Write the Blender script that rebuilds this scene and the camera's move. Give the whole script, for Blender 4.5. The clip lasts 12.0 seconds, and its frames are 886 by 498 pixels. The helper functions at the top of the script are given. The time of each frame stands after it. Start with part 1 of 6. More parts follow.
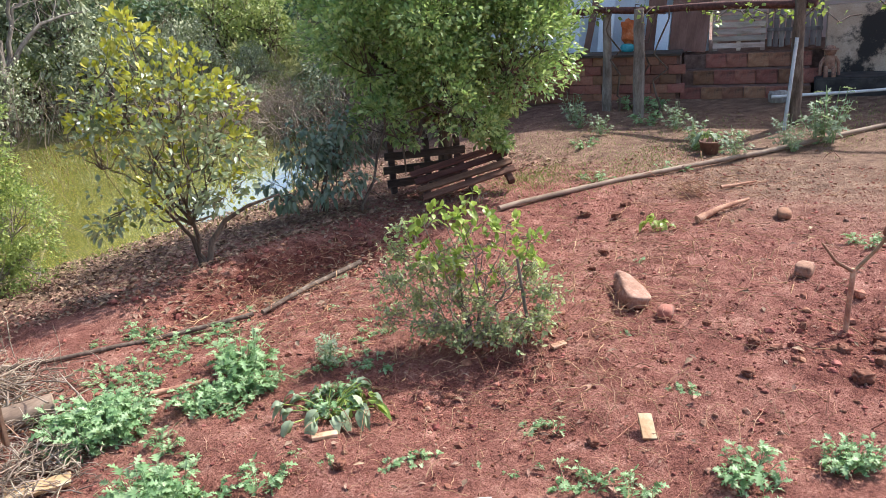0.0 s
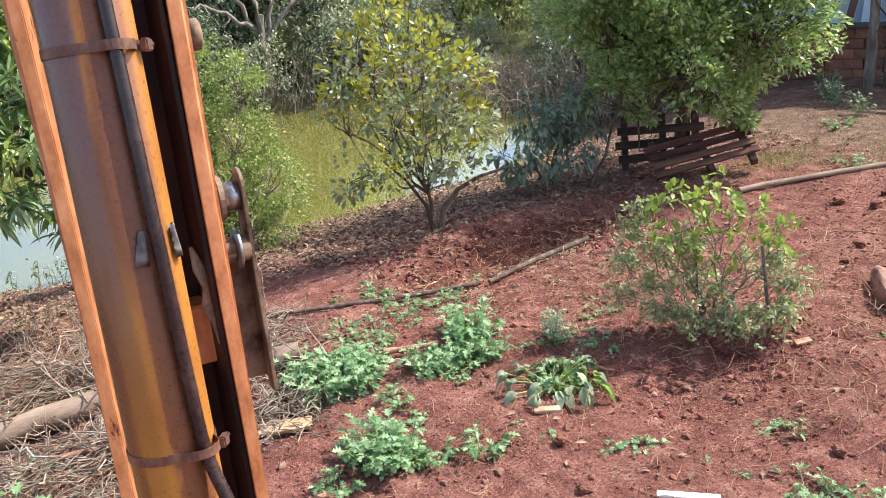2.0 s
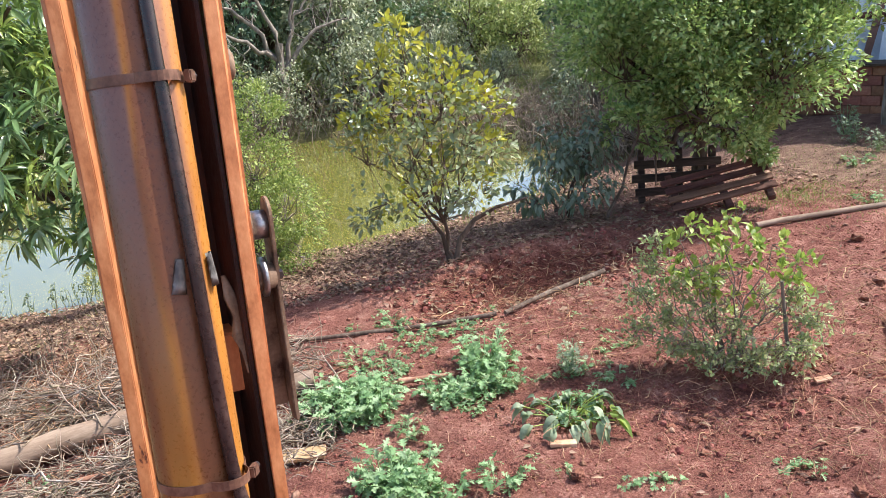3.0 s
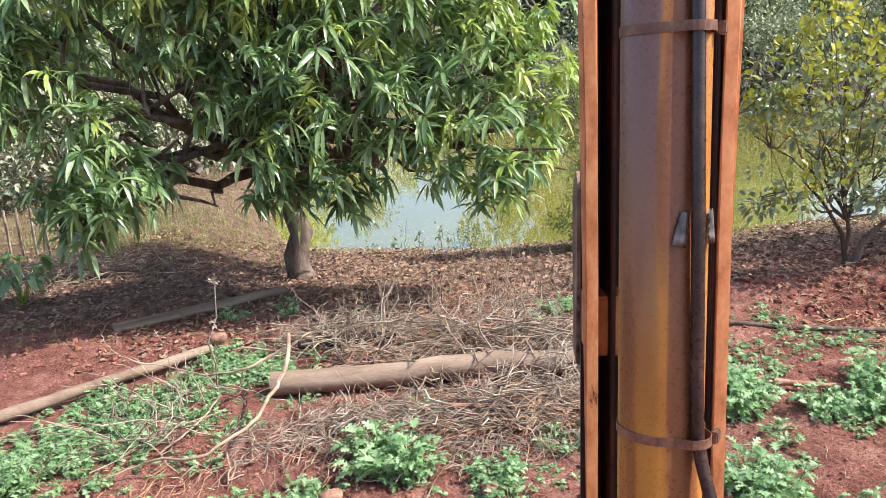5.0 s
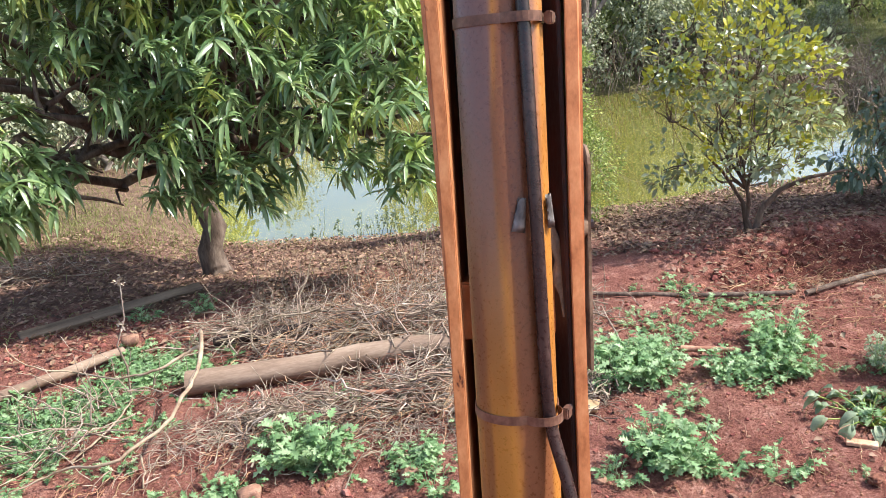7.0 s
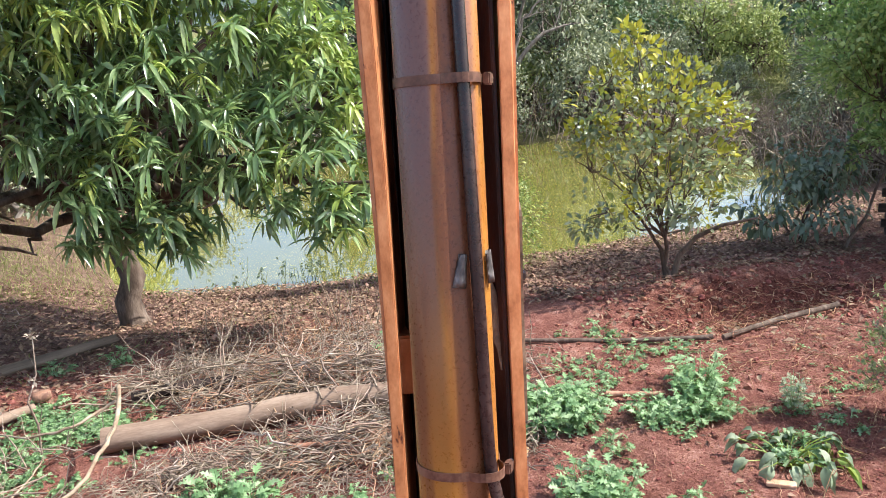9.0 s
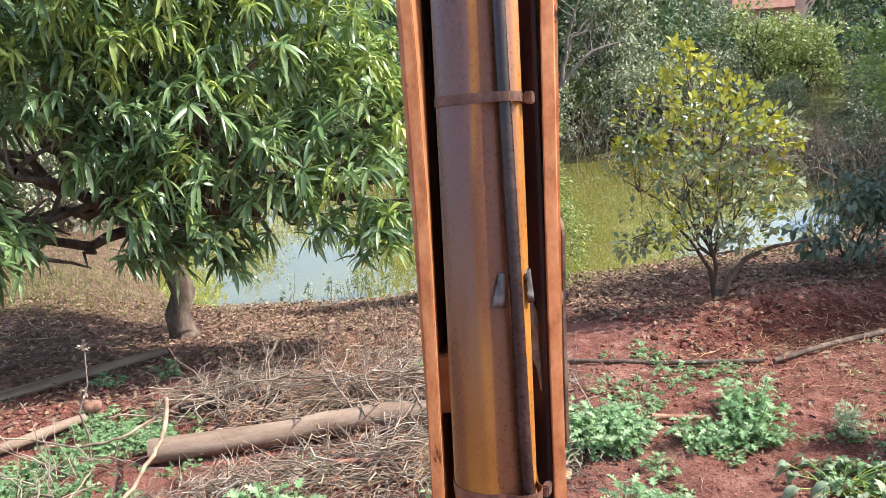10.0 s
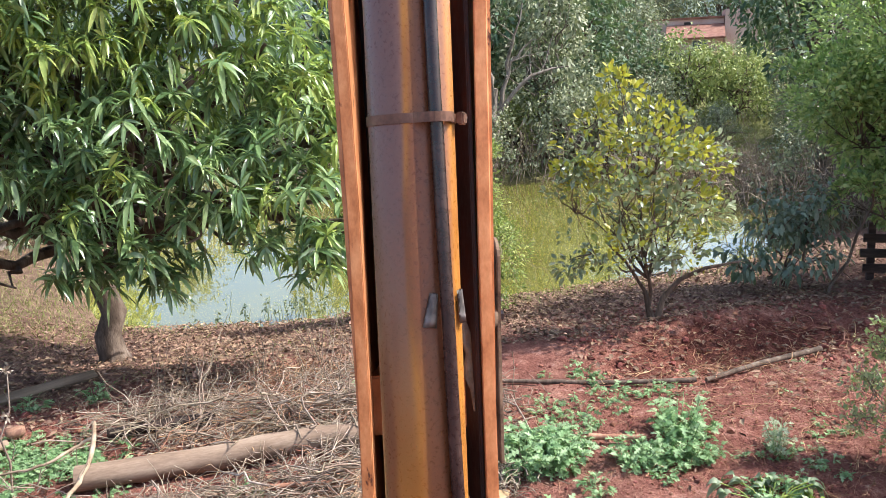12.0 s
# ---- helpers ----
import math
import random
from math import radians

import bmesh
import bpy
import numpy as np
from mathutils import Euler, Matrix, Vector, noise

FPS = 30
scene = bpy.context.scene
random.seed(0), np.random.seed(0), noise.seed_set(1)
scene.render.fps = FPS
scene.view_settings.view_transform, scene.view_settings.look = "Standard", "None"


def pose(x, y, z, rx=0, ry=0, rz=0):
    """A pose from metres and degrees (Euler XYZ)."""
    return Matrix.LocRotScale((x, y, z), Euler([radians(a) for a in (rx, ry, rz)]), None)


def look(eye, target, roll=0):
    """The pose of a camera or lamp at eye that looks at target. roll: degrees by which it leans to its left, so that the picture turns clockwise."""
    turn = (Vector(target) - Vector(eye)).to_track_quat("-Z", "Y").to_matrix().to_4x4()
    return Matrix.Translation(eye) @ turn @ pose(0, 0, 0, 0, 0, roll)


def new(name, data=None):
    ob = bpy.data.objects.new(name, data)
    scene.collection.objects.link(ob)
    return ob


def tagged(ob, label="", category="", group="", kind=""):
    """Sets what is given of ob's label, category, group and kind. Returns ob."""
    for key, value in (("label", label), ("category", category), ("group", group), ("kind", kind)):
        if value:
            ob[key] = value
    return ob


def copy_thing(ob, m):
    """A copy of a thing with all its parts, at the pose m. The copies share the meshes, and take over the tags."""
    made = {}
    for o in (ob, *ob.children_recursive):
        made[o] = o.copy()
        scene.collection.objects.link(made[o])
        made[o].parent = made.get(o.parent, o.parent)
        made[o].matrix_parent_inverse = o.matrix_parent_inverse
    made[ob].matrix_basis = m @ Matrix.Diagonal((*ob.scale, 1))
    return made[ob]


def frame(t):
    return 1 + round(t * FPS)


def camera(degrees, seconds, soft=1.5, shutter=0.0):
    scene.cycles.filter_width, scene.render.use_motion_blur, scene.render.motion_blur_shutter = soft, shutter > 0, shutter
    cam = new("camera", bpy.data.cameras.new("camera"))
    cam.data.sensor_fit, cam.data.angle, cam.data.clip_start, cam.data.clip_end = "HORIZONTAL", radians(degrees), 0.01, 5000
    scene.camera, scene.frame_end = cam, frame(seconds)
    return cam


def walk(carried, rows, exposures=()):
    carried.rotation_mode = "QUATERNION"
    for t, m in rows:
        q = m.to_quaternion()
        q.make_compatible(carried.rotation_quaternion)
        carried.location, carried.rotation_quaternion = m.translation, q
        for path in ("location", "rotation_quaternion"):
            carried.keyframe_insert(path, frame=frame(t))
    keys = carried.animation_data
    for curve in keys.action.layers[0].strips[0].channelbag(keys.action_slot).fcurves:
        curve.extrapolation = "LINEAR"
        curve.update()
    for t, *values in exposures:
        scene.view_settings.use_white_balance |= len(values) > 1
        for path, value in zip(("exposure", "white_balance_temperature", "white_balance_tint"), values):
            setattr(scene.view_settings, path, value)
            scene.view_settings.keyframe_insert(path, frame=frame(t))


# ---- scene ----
cam = camera(56.4, 12.0, soft=0.6)
PATH = [
    (0, (0.185, -0.23, 2.264), (1.513, 1.11, 1.602), -4.2),
    (0.5, (0.143, -0.181, 2.267), (1.32, 1.29, 1.595), -4.7),
    (1, (0.119, -0.16, 2.264), (1.121, 1.43, 1.581), -5.5),
    (1.5, (0.11, -0.152, 2.259), (0.998, 1.5, 1.564), -6.0),
    (2, (0.14, -0.152, 2.267), (1.046, 1.497, 1.588), -6.0),
    (2.5, (0.142, -0.158, 2.271), (1.073, 1.485, 1.611), -5.9),
    (2.7, (0.134, -0.151, 2.273), (1.07, 1.498, 1.637), -5.6),
    (4.3, (0.012, -0.104, 2.277), (0.381, 1.779, 1.714), -4.4),
    (4.5, (-0.009, -0.098, 2.277), (0.259, 1.802, 1.71), -4.4),
    (5, (-0.056, -0.084, 2.264), (0.034, 1.821, 1.66), -4.1),
    (5.5, (-0.036, -0.063, 2.25), (0.068, 1.817, 1.575), -3.9),
    (6, (-0.001, -0.075, 2.258), (0.125, 1.796, 1.564), -4.7),
    (6.5, (0.025, -0.097, 2.266), (0.186, 1.779, 1.592), -5.6),
    (7, (0.048, -0.107, 2.271), (0.303, 1.766, 1.617), -5.5),
    (7.2, (0.063, -0.11, 2.271), (0.425, 1.749, 1.627), -5.1),
    (8.8, (0.03, -0.109, 2.282), (0.525, 1.742, 1.709), -4.0),
    (9, (0.027, -0.103, 2.286), (0.477, 1.763, 1.724), -4.1),
    (9.5, (0.03, -0.099, 2.289), (0.406, 1.791, 1.754), -4.3),
    (10, (0.036, -0.103, 2.286), (0.383, 1.799, 1.773), -4.3),
    (10.5, (0.046, -0.104, 2.281), (0.391, 1.804, 1.793), -4.0),
    (11, (0.051, -0.103, 2.285), (0.426, 1.806, 1.821), -3.8),
    (11.5, (0.053, -0.102, 2.286), (0.493, 1.79, 1.81), -3.4),
    (12, (0.048, -0.101, 2.283), (0.54, 1.779, 1.81), -3.0),
]
EXPOSURE = 0.86
walk(cam, [(t, look(eye, target, roll)) for t, eye, target, roll in PATH], [(0, EXPOSURE, 6050, 10), (12, EXPOSURE, 6050, 10)])

# ---------------------------------------------------------------- light
SUN_FROM = Vector((0.93, -0.18, 1.02)).normalized()
world = bpy.data.worlds.new("sky")
scene.world = world
world.use_nodes = True
wn, wl = world.node_tree.nodes, world.node_tree.links
sky = wn.new("ShaderNodeTexSky")
sky.sky_type, sky.sun_disc = "NISHITA", False
sky.sun_elevation = math.asin(SUN_FROM.z)
sky.sun_rotation = math.atan2(SUN_FROM.x, SUN_FROM.y)
sky.dust_density = 3.0
wn["Background"].inputs["Strength"].default_value = 0.16
wl.new(sky.outputs["Color"], wn["Background"].inputs["Color"])
sun = new("sun", bpy.data.lights.new("sun", "SUN"))
sun.data.energy, sun.data.angle, sun.data.color = 4.1, radians(0.55), (1.0, 0.95, 0.87)
sun.matrix_world = look(SUN_FROM * 30, (0, 0, 0))

rng = np.random.default_rng(7)


# ---------------------------------------------------------------- materials
def node_mat(name):
    m = bpy.data.materials.new(name)
    m.use_nodes = True
    n, l = m.node_tree.nodes, m.node_tree.links
    return m, n, l, n["Principled BSDF"]


def noise_node(n, l, vec, scale, detail=4.0, rough=0.55):
    t = n.new("ShaderNodeTexNoise")
    t.inputs["Scale"].default_value, t.inputs["Detail"].default_value = scale, detail
    t.inputs["Roughness"].default_value = rough
    if vec is not None:
        l.new(vec, t.inputs["Vector"])
    return t.outputs["Fac"]


def ramp(n, l, fac, stops):
    r = n.new("ShaderNodeValToRGB")
    while len(r.color_ramp.elements) < len(stops):
        r.color_ramp.elements.new(0.5)
    for e, (p, c) in zip(r.color_ramp.elements, stops):
        e.position, e.color = p, (*c, 1)
    l.new(fac, r.inputs["Fac"])
    return r.outputs["Color"]


def blend(n, l, fac, a, b, mode="MIX"):
    x = n.new("ShaderNodeMix")
    x.data_type, x.blend_type = "RGBA", mode
    for sock, v in ((x.inputs[0], fac), (x.inputs[6], a), (x.inputs[7], b)):
        if isinstance(v, (int, float)):
            sock.default_value = v
        elif isinstance(v, tuple):
            sock.default_value = (*v, 1)
        else:
            l.new(v, sock)
    return x.outputs[2]


def span(n, l, value, lo, hi, a=0.0, b=1.0):
    x = n.new("ShaderNodeMapRange")
    x.interpolation_type = "SMOOTHSTEP"
    for k, v in zip(("From Min", "From Max", "To Min", "To Max"), (lo, hi, a, b)):
        x.inputs[k].default_value = v
    l.new(value, x.inputs["Value"])
    return x.outputs["Result"]


def calc(n, l, op, a, b):
    x = n.new("ShaderNodeMath")
    x.operation = op
    for sock, v in zip(x.inputs, (a, b)):
        if isinstance(v, (int, float)):
            sock.default_value = v
        else:
            l.new(v, sock)
    return x.outputs[0]


def relief(n, l, height, out, strength, distance):
    b = n.new("ShaderNodeBump")
    b.inputs["Strength"].default_value, b.inputs["Distance"].default_value = strength, distance
    l.new(height, b.inputs["Height"])
    l.new(b.outputs["Normal"], out.inputs["Normal"])


def surface(name, dark, mid, light, scale=6.0, fine=70.0, rough=0.85, metal=0.0, bump=0.4, depth=0.004, stretch=(1, 1, 1), pieces="", stain=None, stain_at=(0.55, 0.7), spec=0.4):
    """Worn matter: a three-colour noise at two scales, fine relief, stains, and a shift from piece to piece."""
    m, n, l, p = node_mat(name)
    tc = n.new("ShaderNodeTexCoord")
    mp = n.new("ShaderNodeMapping")
    mp.inputs["Scale"].default_value = stretch
    l.new(tc.outputs["Object"], mp.inputs["Vector"])
    v = mp.outputs["Vector"]
    big, small = noise_node(n, l, v, scale), noise_node(n, l, v, fine, 5, 0.65)
    mixed = calc(n, l, "ADD", calc(n, l, "MULTIPLY", big, 0.65), calc(n, l, "MULTIPLY", small, 0.35))
    col = ramp(n, l, mixed, [(0.34, dark), (0.5, mid), (0.66, light)])
    if stain:
        mask = span(n, l, noise_node(n, l, v, scale * 0.45, 6, 0.7), *stain_at)
        col = blend(n, l, mask, col, stain)
    if pieces:
        if pieces == "island":
            r = n.new("ShaderNodeNewGeometry").outputs["Random Per Island"]
        else:
            r = n.new("ShaderNodeObjectInfo").outputs["Random"]
        hs = n.new("ShaderNodeHueSaturation")
        l.new(col, hs.inputs["Color"])
        l.new(span(n, l, r, 0, 1, 0.7, 1.3), hs.inputs["Value"])
        l.new(span(n, l, calc(n, l, "FRACT", calc(n, l, "MULTIPLY", r, 7.3), 0), 0, 1, 0.485, 0.515), hs.inputs["Hue"])
        col = hs.outputs["Color"]
    l.new(col, p.inputs["Base Color"])
    l.new(span(n, l, small, 0.2, 0.8, rough - 0.1, min(1, rough + 0.1)), p.inputs["Roughness"])
    p.inputs["Metallic"].default_value = metal
    p.inputs["Specular IOR Level"].default_value = spec
    relief(n, l, mixed, p, bump, depth)
    return m


def foliage(name, colours, rough=0.42, through_light=0.3, gloss=0.5):
    """Leaves: colours picked leaf by leaf, veined by noise, with light passing through the blade."""
    m, n, l, p = node_mat(name)
    r = n.new("ShaderNodeNewGeometry").outputs["Random Per Island"]
    k = len(colours)
    col = ramp(n, l, r, [((i + 0.2) / k, c) for i, c in enumerate(colours)])
    tc = n.new("ShaderNodeTexCoord")
    fac = noise_node(n, l, tc.outputs["Object"], 45, 3)
    col = blend(n, l, span(n, l, fac, 0.3, 0.75, 0, 0.45), col, tuple(c * 0.55 for c in colours[k // 2]))
    l.new(col, p.inputs["Base Color"])
    p.inputs["Roughness"].default_value, p.inputs["Specular IOR Level"].default_value = rough, gloss
    relief(n, l, fac, p, 0.25, 0.003)
    tr = n.new("ShaderNodeBsdfTranslucent")
    l.new(blend(n, l, 0.45, col, (0.30, 0.42, 0.07)), tr.inputs["Color"])
    mx = n.new("ShaderNodeMixShader")
    mx.inputs[0].default_value = through_light
    l.new(p.outputs[0], mx.inputs[1])
    l.new(tr.outputs[0], mx.inputs[2])
    l.new(mx.outputs[0], n["Material Output"].inputs["Surface"])
    return m


def soil_material():
    m, n, l, p = node_mat("red_soil")
    pos = n.new("ShaderNodeNewGeometry").outputs["Position"]
    sp = n.new("ShaderNodeSeparateXYZ")
    l.new(pos, sp.inputs[0])
    x, y = sp.outputs["X"], sp.outputs["Y"]
    big, med, fine = noise_node(n, l, pos, 0.9, 5, 0.6), noise_node(n, l, pos, 7, 6, 0.65), noise_node(n, l, pos, 60, 6, 0.7)
    v = calc(n, l, "ADD", calc(n, l, "MULTIPLY", med, 0.5), calc(n, l, "MULTIPLY", fine, 0.5))
    red = ramp(n, l, v, [(0.34, (0.07, 0.022, 0.017)), (0.45, (0.183, 0.067, 0.049)), (0.54, (0.285, 0.119, 0.086)), (0.66, (0.48, 0.265, 0.205))])
    pale = ramp(n, l, v, [(0.35, (0.22, 0.095, 0.068)), (0.52, (0.38, 0.195, 0.14)), (0.68, (0.54, 0.35, 0.26))])
    litter = ramp(n, l, v, [(0.34, (0.07, 0.036, 0.026)), (0.5, (0.17, 0.092, 0.064)), (0.66, (0.32, 0.20, 0.14))])
    tan = ramp(n, l, v, [(0.38, (0.10, 0.06, 0.04)), (0.53, (0.215, 0.138, 0.09)), (0.66, (0.38, 0.27, 0.185))])
    green = ramp(n, l, v, [(0.35, (0.07, 0.09, 0.02)), (0.6, (0.20, 0.22, 0.07))])
    wob = calc(n, l, "MULTIPLY", calc(n, l, "SUBTRACT", big, 0.5), 2.2)
    yw, xw = calc(n, l, "ADD", y, wob), calc(n, l, "ADD", x, wob)
    c = blend(n, l, span(n, l, big, 0.48, 0.66, 0, 0.32), red, pale)
    c = blend(n, l, span(n, l, xw, 6.2, 7.8, 0, 0.85), c, tan)
    c = blend(n, l, span(n, l, yw, 5.7, 6.7), c, litter)
    # damp dug bank; part of its darkness is tree shade put into the colour
    darkened = ramp(n, l, v, [(0.33, (0.055, 0.016, 0.012)), (0.46, (0.12, 0.036, 0.025)), (0.56, (0.19, 0.066, 0.043)), (0.68, (0.30, 0.13, 0.09))])
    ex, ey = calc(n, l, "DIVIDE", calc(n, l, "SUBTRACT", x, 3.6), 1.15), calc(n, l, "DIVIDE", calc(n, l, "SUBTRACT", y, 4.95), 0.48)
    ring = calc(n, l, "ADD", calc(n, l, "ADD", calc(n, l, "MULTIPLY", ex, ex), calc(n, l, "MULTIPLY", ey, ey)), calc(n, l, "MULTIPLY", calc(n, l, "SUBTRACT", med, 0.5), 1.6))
    c = blend(n, l, span(n, l, ring, 1.0, 0.45, 0.0, 0.85), c, darkened)
    # the same dark soil in an ellipse round the sapling
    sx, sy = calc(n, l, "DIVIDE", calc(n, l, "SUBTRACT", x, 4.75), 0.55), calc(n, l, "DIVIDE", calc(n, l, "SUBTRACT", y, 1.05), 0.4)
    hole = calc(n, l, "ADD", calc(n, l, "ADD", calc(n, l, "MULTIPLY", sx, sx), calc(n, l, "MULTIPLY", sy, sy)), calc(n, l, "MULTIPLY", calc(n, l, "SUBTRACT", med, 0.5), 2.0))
    c = blend(n, l, span(n, l, hole, 1.2, 0.6, 0.0, 0.8), c, darkened)
    left = calc(n, l, "MULTIPLY", span(n, l, yw, 8.6, 10.0), span(n, l, xw, -0.6, -1.6))
    c = blend(n, l, left, c, tan)
    bank = calc(n, l, "MAXIMUM", span(n, l, y, 15.4, 17.0), calc(n, l, "MULTIPLY", span(n, l, xw, 7.6, 8.8), span(n, l, yw, 8.4, 9.6)))
    c = blend(n, l, calc(n, l, "MULTIPLY", bank, 0.75), c, green)
    l.new(c, p.inputs["Base Color"])
    p.inputs["Roughness"].default_value, p.inputs["Specular IOR Level"].default_value = 0.93, 0.2
    relief(n, l, v, p, 1.0, 0.05)
    return m


def water_material():
    m, n, l, p = node_mat("pond_water")
    pos = n.new("ShaderNodeNewGeometry").outputs["Position"]
    c = ramp(n, l, noise_node(n, l, pos, 0.5, 3), [(0.35, (0.19, 0.18, 0.035)), (0.65, (0.26, 0.24, 0.05))])
    l.new(c, p.inputs["Base Color"])
    p.inputs["Roughness"].default_value, p.inputs["IOR"].default_value = 0.015, 1.8
    p.inputs["Coat Weight"].default_value, p.inputs["Coat IOR"].default_value, p.inputs["Coat Roughness"].default_value = 1.0, 1.8, 0.01
    mp = n.new("ShaderNodeMapping")
    mp.inputs["Scale"].default_value = (1.0, 2.2, 1.0)
    l.new(pos, mp.inputs["Vector"])
    relief(n, l, noise_node(n, l, mp.outputs["Vector"], 5, 3), p, 0.05, 0.02)
    return m


def rusty_paint(name, worn=0.5, shine=0.38):
    """Ochre machine paint worn through to brown oiled rust in long streaks."""
    m, n, l, p = node_mat(name)
    tc = n.new("ShaderNodeTexCoord")
    mp = n.new("ShaderNodeMapping")
    mp.inputs["Scale"].default_value = (1.0, 1.0, 0.1)
    l.new(tc.outputs["Object"], mp.inputs["Vector"])
    streak = noise_node(n, l, mp.outputs["Vector"], 17, 3, 0.5)
    patch = noise_node(n, l, tc.outputs["Object"], 5, 5, 0.6)
    speck = noise_node(n, l, tc.outputs["Object"], 190, 4, 0.7)
    sp = n.new("ShaderNodeSeparateXYZ")
    l.new(tc.outputs["Object"], sp.inputs[0])
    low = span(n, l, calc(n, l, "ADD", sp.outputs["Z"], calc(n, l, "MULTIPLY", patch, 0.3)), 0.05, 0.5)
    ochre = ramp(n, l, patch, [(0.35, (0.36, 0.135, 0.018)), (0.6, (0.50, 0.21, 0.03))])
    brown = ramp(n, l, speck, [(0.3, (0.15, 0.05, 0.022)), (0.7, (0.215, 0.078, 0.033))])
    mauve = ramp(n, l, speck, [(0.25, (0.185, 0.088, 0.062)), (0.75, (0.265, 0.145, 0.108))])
    # bands across x: ochre (mauve towards the top), brown, then ochre again
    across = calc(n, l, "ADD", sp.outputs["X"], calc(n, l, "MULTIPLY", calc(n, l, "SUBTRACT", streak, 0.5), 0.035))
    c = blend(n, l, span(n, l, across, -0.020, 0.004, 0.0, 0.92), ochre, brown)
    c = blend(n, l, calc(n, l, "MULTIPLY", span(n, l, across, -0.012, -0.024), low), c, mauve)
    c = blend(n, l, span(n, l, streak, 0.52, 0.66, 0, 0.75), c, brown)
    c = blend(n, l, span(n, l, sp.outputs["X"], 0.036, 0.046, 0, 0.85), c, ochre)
    scratch = n.new("ShaderNodeTexNoise")
    scratch.inputs["Scale"].default_value, scratch.inputs["Distortion"].default_value = 9, 2.5
    l.new(tc.outputs["Object"], scratch.inputs["Vector"])
    line = calc(n, l, "ABSOLUTE", calc(n, l, "SUBTRACT", scratch.outputs["Fac"], 0.5), 0)
    c = blend(n, l, span(n, l, line, 0.0, 0.004, 0.10, 0.0), c, (0.55, 0.33, 0.12))
    c = blend(n, l, span(n, l, speck, 0.69, 0.75, 0, 0.8), c, (0.04, 0.02, 0.014))
    l.new(c, p.inputs["Base Color"])
    l.new(span(n, l, speck, 0.3, 0.7, shine - 0.1, shine + 0.2), p.inputs["Roughness"])
    p.inputs["Metallic"].default_value = 0.15
    relief(n, l, speck, p, 0.25, 0.0012)
    return m


